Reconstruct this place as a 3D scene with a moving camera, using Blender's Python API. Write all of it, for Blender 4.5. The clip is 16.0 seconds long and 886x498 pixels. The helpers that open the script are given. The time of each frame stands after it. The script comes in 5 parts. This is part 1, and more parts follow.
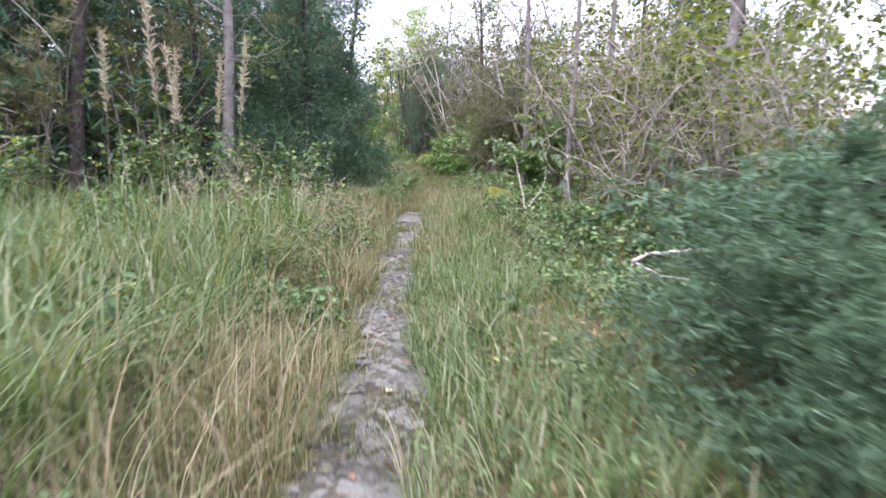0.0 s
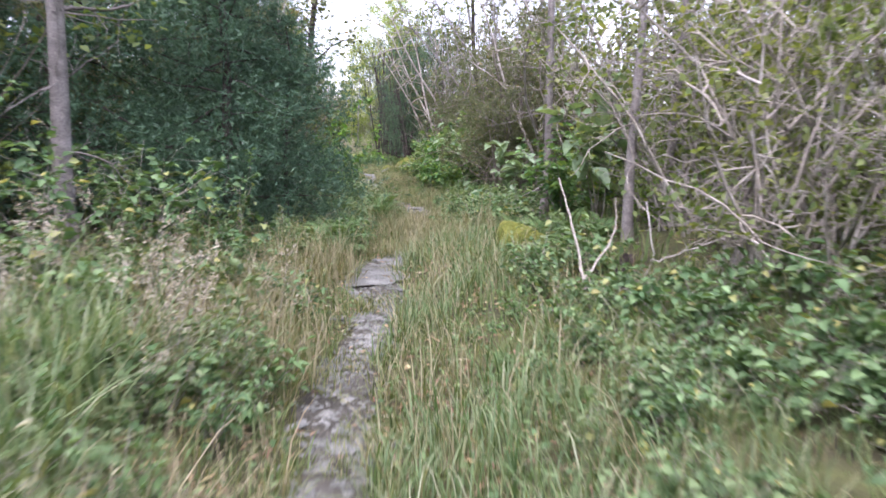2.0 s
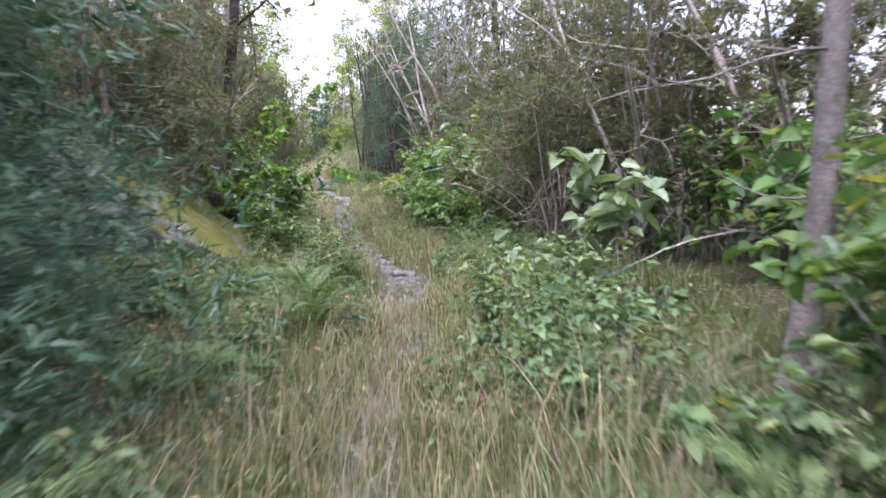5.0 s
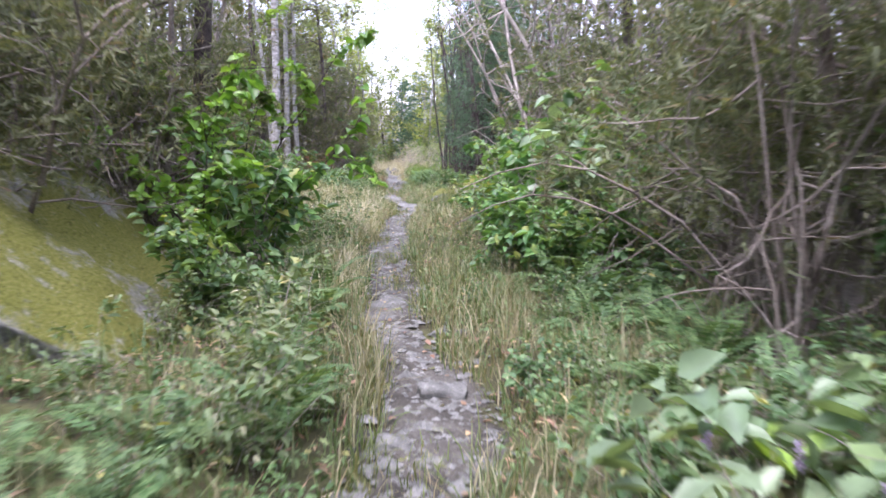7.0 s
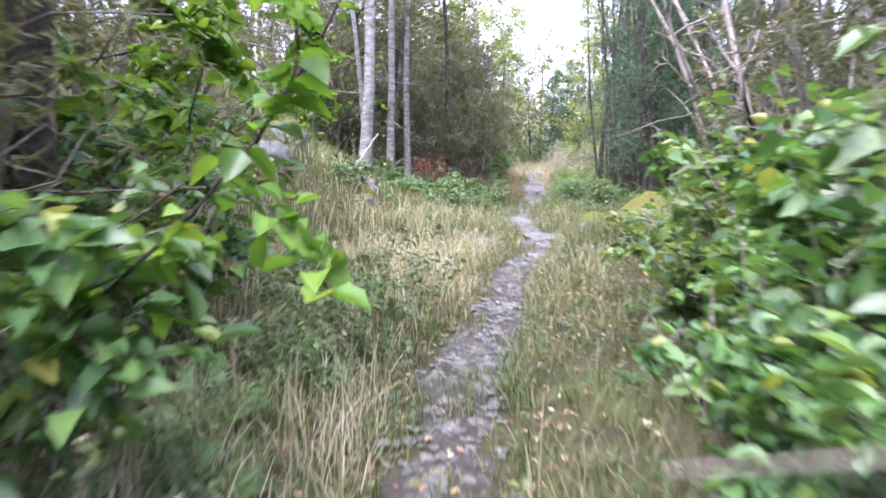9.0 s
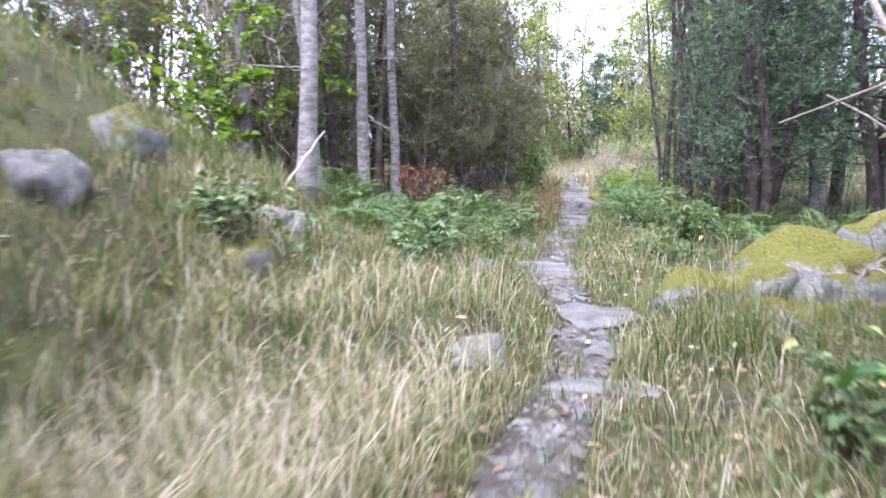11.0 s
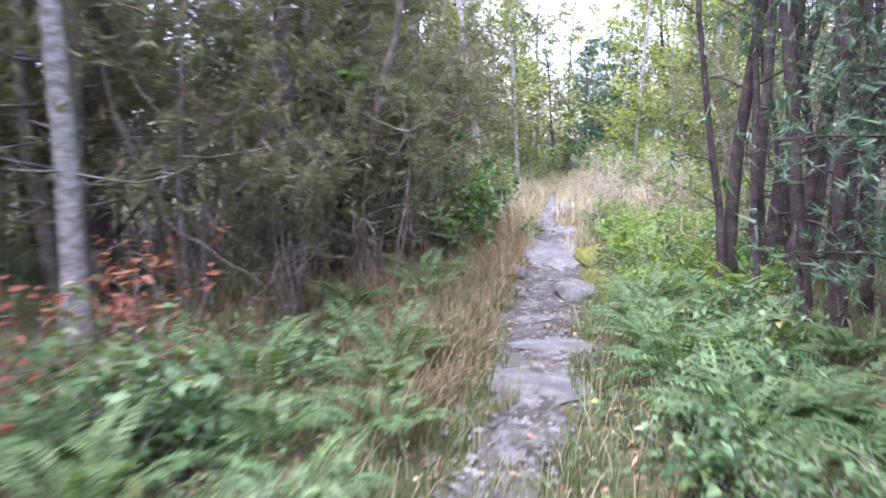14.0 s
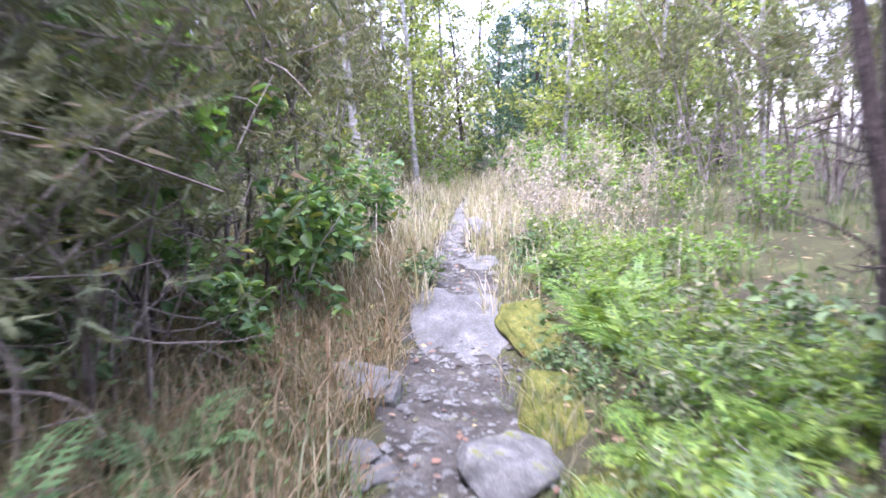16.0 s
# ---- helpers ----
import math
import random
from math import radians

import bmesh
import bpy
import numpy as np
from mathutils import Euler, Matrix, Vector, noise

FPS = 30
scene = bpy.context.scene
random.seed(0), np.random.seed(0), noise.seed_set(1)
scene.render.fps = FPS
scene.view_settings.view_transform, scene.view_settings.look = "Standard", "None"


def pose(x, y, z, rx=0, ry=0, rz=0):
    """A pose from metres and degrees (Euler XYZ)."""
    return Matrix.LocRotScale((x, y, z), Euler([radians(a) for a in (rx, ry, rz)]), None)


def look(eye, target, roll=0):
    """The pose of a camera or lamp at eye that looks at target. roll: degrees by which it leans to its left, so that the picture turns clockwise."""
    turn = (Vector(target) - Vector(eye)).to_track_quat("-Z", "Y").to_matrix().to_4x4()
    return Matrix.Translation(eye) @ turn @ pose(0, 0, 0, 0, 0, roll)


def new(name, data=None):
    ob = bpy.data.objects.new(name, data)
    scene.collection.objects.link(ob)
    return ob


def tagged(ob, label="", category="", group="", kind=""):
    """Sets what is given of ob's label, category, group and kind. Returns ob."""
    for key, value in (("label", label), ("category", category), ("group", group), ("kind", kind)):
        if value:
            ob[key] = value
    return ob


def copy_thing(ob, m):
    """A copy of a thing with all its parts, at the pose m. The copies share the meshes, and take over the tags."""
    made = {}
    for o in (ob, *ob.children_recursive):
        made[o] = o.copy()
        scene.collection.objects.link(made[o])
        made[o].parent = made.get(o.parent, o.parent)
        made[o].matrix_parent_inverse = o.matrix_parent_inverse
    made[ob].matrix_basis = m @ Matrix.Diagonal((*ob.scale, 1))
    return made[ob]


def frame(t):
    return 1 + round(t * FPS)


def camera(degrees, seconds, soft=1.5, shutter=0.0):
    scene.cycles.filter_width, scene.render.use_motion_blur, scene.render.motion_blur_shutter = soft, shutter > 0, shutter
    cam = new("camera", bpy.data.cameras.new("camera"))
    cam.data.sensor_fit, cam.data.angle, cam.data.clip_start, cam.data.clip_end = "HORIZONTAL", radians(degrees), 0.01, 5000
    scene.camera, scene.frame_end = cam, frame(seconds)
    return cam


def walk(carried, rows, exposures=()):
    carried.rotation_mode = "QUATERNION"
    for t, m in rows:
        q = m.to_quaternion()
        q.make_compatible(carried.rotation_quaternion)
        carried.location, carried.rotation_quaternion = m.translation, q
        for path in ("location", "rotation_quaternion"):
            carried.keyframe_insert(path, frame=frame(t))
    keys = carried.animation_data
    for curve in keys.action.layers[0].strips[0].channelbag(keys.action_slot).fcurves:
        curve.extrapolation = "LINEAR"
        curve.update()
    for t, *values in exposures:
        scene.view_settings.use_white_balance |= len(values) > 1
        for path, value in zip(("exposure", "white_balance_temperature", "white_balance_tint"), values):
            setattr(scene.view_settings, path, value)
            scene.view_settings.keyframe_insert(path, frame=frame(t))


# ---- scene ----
cam = camera(61.1, 16.0, soft=1.6, shutter=0.6)
BASE_STOPS = 2.4
# seconds, place, pitch, roll, yaw
ROWS = [
    (0.0, 0.000, 0.000, 1.200, -8.60, 0.00, 0.00),
    (0.5, -0.138, 1.049, 1.246, -8.80, 0.20, -0.60),
    (1.0, -0.129, 2.149, 1.322, -8.70, 0.20, -1.10),
    (1.5, -0.147, 3.139, 1.284, -8.80, 0.50, -1.50),
    (2.0, -0.037, 4.245, 1.274, -8.80, 0.50, -1.30),
    (2.5, -0.101, 5.331, 1.259, -8.70, 0.20, -1.20),
    (3.0, -0.120, 6.515, 1.275, -8.80, 0.80, -1.30),
    (3.5, -0.083, 7.579, 1.235, -8.70, 0.00, -1.40),
    (4.0, -0.064, 8.758, 1.215, -8.80, 0.10, -1.50),
    (4.2, -0.050, 9.190, 1.205, -8.40, 0.10, -1.50),
    (6.3, 0.070, 13.720, 1.095, -7.60, -0.30, -1.10),
    (6.5, 0.087, 14.149, 1.085, -7.60, -0.30, 2.30),
    (7.0, 0.155, 15.192, 1.009, -7.80, -0.40, 6.10),
    (7.5, 0.153, 16.219, 0.935, -7.80, -1.00, 10.50),
    (8.0, 0.108, 17.452, 1.013, -7.90, -0.50, 13.50),
    (8.5, -0.013, 18.501, 0.981, -8.00, -0.80, 14.90),
    (9.0, -0.273, 19.530, 1.042, -8.10, -1.20, 17.80),
    (11.5, -1.190, 24.733, 1.097, -8.40, 0.20, 20.80),
    (12.0, -1.305, 25.863, 1.177, -8.30, 0.00, 19.90),
    (12.5, -1.473, 26.832, 1.219, -8.30, -0.30, 19.60),
    (13.0, -1.689, 27.878, 1.335, -8.30, -0.20, 20.40),
    (13.5, -1.901, 28.829, 1.299, -8.40, -0.40, 20.90),
    (14.0, -2.128, 29.846, 1.253, -8.40, -0.20, 20.00),
    (14.5, -2.342, 30.776, 1.220, -8.20, -0.30, 14.70),
    (15.0, -2.567, 31.761, 1.170, -8.30, 0.10, 13.70),
    (15.5, -2.661, 32.725, 1.196, -8.30, -0.10, 12.80),
    (16.0, -2.856, 33.712, 1.089, -8.30, 0.50, 13.40),
]


def exposure_rows():
    return [(0.0, -0.48), (4.0, -0.42), (6.5, -0.25), (9.0, 0.1), (11.5, 0.03), (13.5, 0.12), (16.0, 0.4)]


walk(cam, [(t, pose(x, y, z, 90 + pitch, roll, yaw)) for t, x, y, z, pitch, roll, yaw in ROWS],
     [(t, s + BASE_STOPS, 6150 - 35 * t, 32 + 0.65 * t) for t, s in exposure_rows()])

# ---- world and sun: bright overcast ----
world = bpy.data.worlds.new("sky")
scene.world = world
world.use_nodes = True
wn = world.node_tree
wn.nodes.clear()
sky = wn.nodes.new("ShaderNodeTexSky")
sky.sky_type = "NISHITA"
sky.sun_disc = False
sky.sun_elevation = radians(68)
sky.sun_rotation = radians(200)
sky.dust_density = 1.6
pale = wn.nodes.new("ShaderNodeHueSaturation")
pale.inputs["Saturation"].default_value = 0.55
back = wn.nodes.new("ShaderNodeBackground")
back.inputs["Strength"].default_value = 0.15
wout = wn.nodes.new("ShaderNodeOutputWorld")
wn.links.new(sky.outputs[0], pale.inputs["Color"])
wn.links.new(pale.outputs[0], back.inputs["Color"])
wn.links.new(back.outputs[0], wout.inputs["Surface"])
sun = new("sun", bpy.data.lights.new("sun", "SUN"))
sun.data.energy = 1.5
sun.data.angle = radians(50)
sun.data.color = (1.0, 0.97, 0.92)
sun.matrix_world = look((0, 0, 0), (0.128, 0.352, -0.927))

# ---- materials ----


def material(name):
    m = bpy.data.materials.new(name)
    m.use_nodes = True
    nt = m.node_tree
    nt.nodes.clear()
    out = nt.nodes.new("ShaderNodeOutputMaterial")
    return m, nt, out


def node(nt, kind, **values):
    n = nt.nodes.new(kind)
    for key, v in values.items():
        n.inputs[key.replace("_", " ")].default_value = v
    return n


def ramp(nt, fac, stops):
    n = nt.nodes.new("ShaderNodeValToRGB")
    e = n.color_ramp.elements
    while len(e) < len(stops):
        e.new(0.5)
    for el, (pos, col) in zip(e, stops):
        el.position, el.color = pos, (*col, 1)
    nt.links.new(fac, n.inputs["Fac"])
    return n.outputs["Color"]


def mix(nt, fac, a, b, kind="MIX"):
    n = nt.nodes.new("ShaderNodeMix")
    n.data_type, n.blend_type = "RGBA", kind
    for socket, v in ((n.inputs[0], fac), (n.inputs[6], a), (n.inputs[7], b)):
        if hasattr(v, "links"):
            nt.links.new(v, socket)
        else:
            socket.default_value = v if isinstance(v, float) else (*v, 1)
    return n.outputs[2]


def leaf_material(name, stops, rough=0.5, shine=0.3, gloss=0.4):
    """Leaves: colour differs from leaf to leaf and from plant to plant, veins of noise, light shines through."""
    m, nt, out = material(name)
    geo = nt.nodes.new("ShaderNodeNewGeometry")
    info = nt.nodes.new("ShaderNodeObjectInfo")
    col = ramp(nt, geo.outputs["Random Per Island"], stops)
    noise_t = node(nt, "ShaderNodeTexNoise", Scale=9.0, Detail=3.0)
    pos = nt.nodes.new("ShaderNodeTexCoord")
    nt.links.new(pos.outputs["Object"], noise_t.inputs["Vector"])
    hsv = nt.nodes.new("ShaderNodeHueSaturation")
    hue = node(nt, "ShaderNodeMapRange", From_Min=0.0, From_Max=1.0, To_Min=0.485, To_Max=0.515)
    val = node(nt, "ShaderNodeMapRange", From_Min=0.25, From_Max=0.75, To_Min=0.72, To_Max=1.28)
    nt.links.new(info.outputs["Random"], hue.inputs["Value"])
    nt.links.new(noise_t.outputs["Fac"], val.inputs["Value"])
    nt.links.new(hue.outputs[0], hsv.inputs["Hue"])
    nt.links.new(val.outputs[0], hsv.inputs["Value"])
    nt.links.new(col, hsv.inputs["Color"])
    p = node(nt, "ShaderNodeBsdfPrincipled", Roughness=rough)
    p.inputs["Specular IOR Level"].default_value = gloss
    nt.links.new(hsv.outputs[0], p.inputs["Base Color"])
    tr = nt.nodes.new("ShaderNodeBsdfTranslucent")
    warm = mix(nt, 1.0, hsv.outputs[0], (1.25, 1.2, 0.5), "MULTIPLY")
    nt.links.new(warm, tr.inputs["Color"])
    ms = node(nt, "ShaderNodeMixShader", Fac=shine)
    nt.links.new(p.outputs[0], ms.inputs[1])
    nt.links.new(tr.outputs[0], ms.inputs[2])
    nt.links.new(ms.outputs[0], out.inputs["Surface"])
    return m


def ground_material(name, stops, scale=3.0, fine=60.0, rough=0.95, bump=0.5, moss=None, moss_lo=0.55):
    """Soil, rock or bark: coarse blotches, fine grain and relief; moss may lie on what faces up."""
    m, nt, out = material(name)
    pos = nt.nodes.new("ShaderNodeTexCoord")
    info = nt.nodes.new("ShaderNodeObjectInfo")
    shift = nt.nodes.new("ShaderNodeVectorMath")
    shift.operation = "ADD"
    nt.links.new(pos.outputs["Object"], shift.inputs[0])
    nt.links.new(info.outputs["Random"], shift.inputs[1])
    a = node(nt, "ShaderNodeTexNoise", Scale=scale, Detail=6.0, Roughness=0.65)
    b = node(nt, "ShaderNodeTexNoise", Scale=fine, Detail=4.0, Roughness=0.7)
    for n in (a, b):
        nt.links.new(shift.outputs[0], n.inputs["Vector"])
    col = ramp(nt, a.outputs["Fac"], stops)
    grain = node(nt, "ShaderNodeMapRange", From_Min=0.3, From_Max=0.7, To_Min=0.55, To_Max=1.4)
    nt.links.new(b.outputs["Fac"], grain.inputs["Value"])
    hsv = nt.nodes.new("ShaderNodeHueSaturation")
    nt.links.new(grain.outputs[0], hsv.inputs["Value"])
    nt.links.new(col, hsv.inputs["Color"])
    col = hsv.outputs[0]
    if moss:
        geo = nt.nodes.new("ShaderNodeNewGeometry")
        sep = nt.nodes.new("ShaderNodeSeparateXYZ")
        nt.links.new(geo.outputs["Normal"], sep.inputs[0])
        c = node(nt, "ShaderNodeTexNoise", Scale=scale * 1.1, Detail=6.0, Roughness=0.7)
        nt.links.new(shift.outputs[0], c.inputs["Vector"])
        add = nt.nodes.new("ShaderNodeMath")
        add.operation = "ADD"
        half = nt.nodes.new("ShaderNodeMath")
        half.operation = "MULTIPLY"
        half.inputs[1].default_value = 0.26
        nt.links.new(sep.outputs["Z"], half.inputs[0])
        nt.links.new(half.outputs[0], add.inputs[0])
        nt.links.new(c.outputs["Fac"], add.inputs[1])
        edge = node(nt, "ShaderNodeMapRange", From_Min=moss_lo, From_Max=moss_lo + 0.12, To_Min=0.0, To_Max=1.0)
        nt.links.new(add.outputs[0], edge.inputs["Value"])
        green = ramp(nt, b.outputs["Fac"], moss)
        col = mix(nt, edge.outputs[0], col, green)
    p = node(nt, "ShaderNodeBsdfPrincipled", Roughness=rough)
    p.inputs["Specular IOR Level"].default_value = 0.25
    nt.links.new(col, p.inputs["Base Color"])
    bu = node(nt, "ShaderNodeBump", Strength=bump, Distance=0.02)
    nt.links.new(b.outputs["Fac"], bu.inputs["Height"])
    nt.links.new(bu.outputs[0], p.inputs["Normal"])
    nt.links.new(p.outputs[0], out.inputs["Surface"])
    return m


def birch_material(name):
    m, nt, out = material(name)
    pos = nt.nodes.new("ShaderNodeTexCoord")
    mp = nt.nodes.new("ShaderNodeMapping")
    mp.inputs["Scale"].default_value = (7, 7, 17)
    nt.links.new(pos.outputs["Object"], mp.inputs["Vector"])
    bands = node(nt, "ShaderNodeTexNoise", Scale=1.0, Detail=6.0, Roughness=0.75)
    nt.links.new(mp.outputs[0], bands.inputs["Vector"])
    big = node(nt, "ShaderNodeTexNoise", Scale=3.0, Detail=4.0)
    nt.links.new(pos.outputs["Object"], big.inputs["Vector"])
    white = ramp(nt, bands.outputs["Fac"], [(0.4, (0.05, 0.045, 0.04)), (0.5, (0.27, 0.255, 0.24)), (0.66, (0.58, 0.56, 0.54))])
    col = mix(nt, big.outputs["Fac"], white, (0.22, 0.23, 0.18), "MIX")
    p = node(nt, "ShaderNodeBsdfPrincipled", Roughness=0.8)
    nt.links.new(col, p.inputs["Base Color"])
    bu = node(nt, "ShaderNodeBump", Strength=0.5, Distance=0.015)
    nt.links.new(bands.outputs["Fac"], bu.inputs["Height"])
    nt.links.new(bu.outputs[0], p.inputs["Normal"])
    nt.links.new(p.outputs[0], out.inputs["Surface"])
    return m


SOIL = ground_material("forest_soil", [(0.3, (0.035, 0.03, 0.018)), (0.55, (0.07, 0.075, 0.03)), (0.75, (0.10, 0.12, 0.035))], 2.0, 45)
TRAIL = ground_material("trodden_earth", [(0.3, (0.038, 0.036, 0.026)), (0.5, (0.08, 0.077, 0.06)), (0.7, (0.155, 0.152, 0.125))], 3.0, 55, 0.8, 1.0)
ROCK = ground_material("grey_rock", [(0.3, (0.085, 0.088, 0.076)), (0.5, (0.15, 0.157, 0.138)), (0.7, (0.26, 0.27, 0.24))], 5.0, 60, 0.8, 0.5,
                       [(0.3, (0.10, 0.12, 0.02)), (0.7, (0.22, 0.24, 0.04))], 0.8)
BARE = ground_material("bare_slab_rock", [(0.3, (0.09, 0.093, 0.08)), (0.5, (0.158, 0.165, 0.145)), (0.72, (0.275, 0.285, 0.255))], 4.0, 70, 0.75, 0.6)
MOSSBOULDER = ground_material("thick_moss_on_rock", [(0.3, (0.14, 0.145, 0.13)), (0.5, (0.25, 0.26, 0.235)), (0.7, (0.42, 0.43, 0.395))], 2.2, 50, 0.95, 0.9,
                              [(0.3, (0.045, 0.06, 0.012)), (0.42, (0.10, 0.115, 0.018)), (0.55, (0.145, 0.155, 0.03)), (0.75, (0.22, 0.2, 0.085))], 0.56)
MOSS = ground_material("cushion_moss", [(0.3, (0.06, 0.085, 0.02)), (0.5, (0.15, 0.17, 0.03)), (0.72, (0.28, 0.27, 0.07))], 7.0, 45, 1.0, 1.0)
BARK = ground_material("dark_bark", [(0.3, (0.035, 0.029, 0.025)), (0.55, (0.085, 0.07, 0.06)), (0.75, (0.18, 0.16, 0.14))], 9.0, 60, 0.95, 1.0)
GREYBARK = ground_material("grey_bark", [(0.3, (0.12, 0.11, 0.10)), (0.5, (0.24, 0.22, 0.20)), (0.75, (0.38, 0.36, 0.33))], 7.0, 70, 0.9, 0.7)
TWIG = ground_material("lichen_twig", [(0.3, (0.17, 0.15, 0.12)), (0.5, (0.33, 0.30, 0.25)), (0.75, (0.52, 0.50, 0.44))], 5.0, 60, 0.9, 0.3)
BROWNTWIG = ground_material("brown_twig", [(0.3, (0.095, 0.08, 0.063)), (0.5, (0.2, 0.175, 0.14)), (0.75, (0.36, 0.33, 0.28))], 6.0, 60, 0.95, 0.3)
DEADWOOD = ground_material("bleached_wood", [(0.3, (0.34, 0.31, 0.27)), (0.5, (0.52, 0.49, 0.45)), (0.75, (0.66, 0.63, 0.6))], 6.0, 70, 0.85, 0.4)
# near-black colour for the stump shape that stands for a dark hole
HOLLOWDARK = ground_material("dark_hollow", [(0.3, (0.03, 0.025, 0.02)), (0.55, (0.06, 0.05, 0.04)), (0.8, (0.13, 0.11, 0.085))], 8.0, 60, 1.0, 1.0)
BIRCH = birch_material("birch_bark")
GRASS = leaf_material("grass_blades", [(0.0, (0.06, 0.105, 0.03)), (0.45, (0.115, 0.165, 0.055)), (0.75, (0.18, 0.205, 0.09)), (1.0, (0.32, 0.29, 0.18))], 0.6, 0.35, 0.25)
LUSH = leaf_material("lush_grass_blades", [(0.0, (0.065, 0.12, 0.04)), (0.45, (0.125, 0.19, 0.07)), (0.8, (0.2, 0.255, 0.12)), (1.0, (0.34, 0.34, 0.22))], 0.5, 0.35, 0.4)
STRAW = leaf_material("dry_grass_blades", [(0.0, (0.11, 0.14, 0.055)), (0.4, (0.21, 0.21, 0.11)), (0.8, (0.35, 0.32, 0.21)), (1.0, (0.23, 0.19, 0.11))], 0.7, 0.3, 0.2)
PALESTRAW = leaf_material("bleached_grass_blades", [(0.0, (0.26, 0.28, 0.14)), (0.5, (0.46, 0.44, 0.30)), (1.0, (0.58, 0.54, 0.44))], 0.7, 0.35, 0.2)
FERN = leaf_material("fern_leaf", [(0.0, (0.06, 0.125, 0.042)), (0.5, (0.11, 0.2, 0.07)), (1.0, (0.18, 0.285, 0.11))], 0.55, 0.32, 0.3)
# sunlit glow put into the colour of ferns and low bushes
BRIGHTFERN = leaf_material("bright_fern_leaf", [(0.0, (0.07, 0.15, 0.025)), (0.5, (0.15, 0.275, 0.04)), (1.0, (0.27, 0.39, 0.07))], 0.45, 0.42, 0.5)
HAZEL = leaf_material("broad_leaf", [(0.0, (0.06, 0.14, 0.05)), (0.5, (0.11, 0.23, 0.07)), (0.85, (0.18, 0.32, 0.09)), (1.0, (0.36, 0.38, 0.09))], 0.4, 0.38, 0.6)
BROWN = leaf_material("withered_grass_blades", [(0.0, (0.13, 0.11, 0.06)), (0.5, (0.22, 0.17, 0.10)), (0.85, (0.33, 0.27, 0.17)), (1.0, (0.24, 0.13, 0.08))], 0.75, 0.25, 0.15)
PALE = leaf_material("pale_broad_leaf", [(0.0, (0.12, 0.20, 0.10)), (0.5, (0.19, 0.29, 0.15)), (0.8, (0.24, 0.34, 0.19)), (1.0, (0.22, 0.38, 0.06))], 0.38, 0.3, 0.6)
BRIGHT = leaf_material("young_broad_leaf", [(0.0, (0.08, 0.17, 0.03)), (0.5, (0.14, 0.28, 0.04)), (1.0, (0.23, 0.38, 0.06))], 0.38, 0.42, 0.6)
BRAMBLE = leaf_material("bramble_leaf", [(0.0, (0.055, 0.112, 0.042)), (0.5, (0.105, 0.19, 0.075)), (0.9, (0.185, 0.285, 0.125)), (1.0, (0.38, 0.36, 0.12))], 0.55, 0.28, 0.3)
NEEDLE = leaf_material("dark_needles", [(0.0, (0.03, 0.075, 0.04)), (0.5, (0.06, 0.13, 0.075)), (1.0, (0.11, 0.205, 0.12))], 0.55, 0.2, 0.4)
JUNIPER = leaf_material("juniper_needles", [(0.0, (0.04, 0.085, 0.045)), (0.5, (0.07, 0.14, 0.075)), (1.0, (0.12, 0.21, 0.115))], 0.55, 0.25, 0.4)
DULL = leaf_material("dull_needles", [(0.0, (0.08, 0.10, 0.05)), (0.5, (0.14, 0.165, 0.085)), (0.9, (0.20, 0.225, 0.12)), (1.0, (0.26, 0.19, 0.13))], 0.7, 0.36, 0.25)
FARLEAF = leaf_material("woodland_leaf", [(0.0, (0.08, 0.12, 0.04)), (0.5, (0.15, 0.20, 0.07)), (1.0, (0.26, 0.31, 0.12))], 0.55, 0.52, 0.35)
# far birch leaves: paler colour imitates foliage glowing against the sky
BACKLITLEAF = leaf_material("backlit_birch_leaf", [(0.0, (0.13, 0.20, 0.06)), (0.5, (0.22, 0.30, 0.10)), (1.0, (0.38, 0.44, 0.2))], 0.5, 0.65, 0.4)
RUST = leaf_material("rust_red_leaf", [(0.0, (0.16, 0.06, 0.035)), (0.5, (0.27, 0.11, 0.06)), (1.0, (0.36, 0.2, 0.12))], 0.7, 0.3, 0.2)
FALLEN = leaf_material("fallen_leaf", [(0.0, (0.16, 0.09, 0.05)), (0.4, (0.24, 0.15, 0.09)), (0.7, (0.34, 0.24, 0.13)), (0.9, (0.48, 0.40, 0.18)), (1.0, (0.6, 0.56, 0.42))], 0.6, 0.1, 0.4)
SEED = leaf_material("weed_seed_head", [(0.0, (0.32, 0.28, 0.22)), (0.5, (0.44, 0.4, 0.32)), (1.0, (0.58, 0.54, 0.45))], 0.8, 0.3, 0.1)
PETAL = leaf_material("violet_petal", [(0.0, (0.40, 0.33, 0.55)), (1.0, (0.60, 0.52, 0.72))], 0.6, 0.3, 0.2)

# ---- mesh helpers ----
rng = np.random.default_rng(7)


def mesh_from(name, verts, faces, mat, smooth=True):
    """A mesh from an array of points and a list of face arrays, each of one corner count."""
    me = bpy.data.meshes.new(name)
    verts = np.asarray(verts, dtype=np.float32)
    faces = [np.asarray(f, dtype=np.int32) for f in faces if len(f)]
    loops = np.concatenate([f.ravel() for f in faces])
    sizes = np.concatenate([np.full(len(f), f.shape[1]) for f in faces])
    starts = np.concatenate([[0], np.cumsum(sizes)[:-1]]).astype(np.int32)
    me.vertices.add(len(verts))
    me.vertices.foreach_set("co", verts.ravel())
    me.loops.add(len(loops))
    me.loops.foreach_set("vertex_index", loops)
    me.polygons.add(len(sizes))
    me.polygons.foreach_set("loop_start", starts)
    me.polygons.foreach_set("use_smooth", np.full(len(sizes), smooth))
    me.materials.append(mat)
    me.update(calc_edges=True)
    me.validate()
    return me


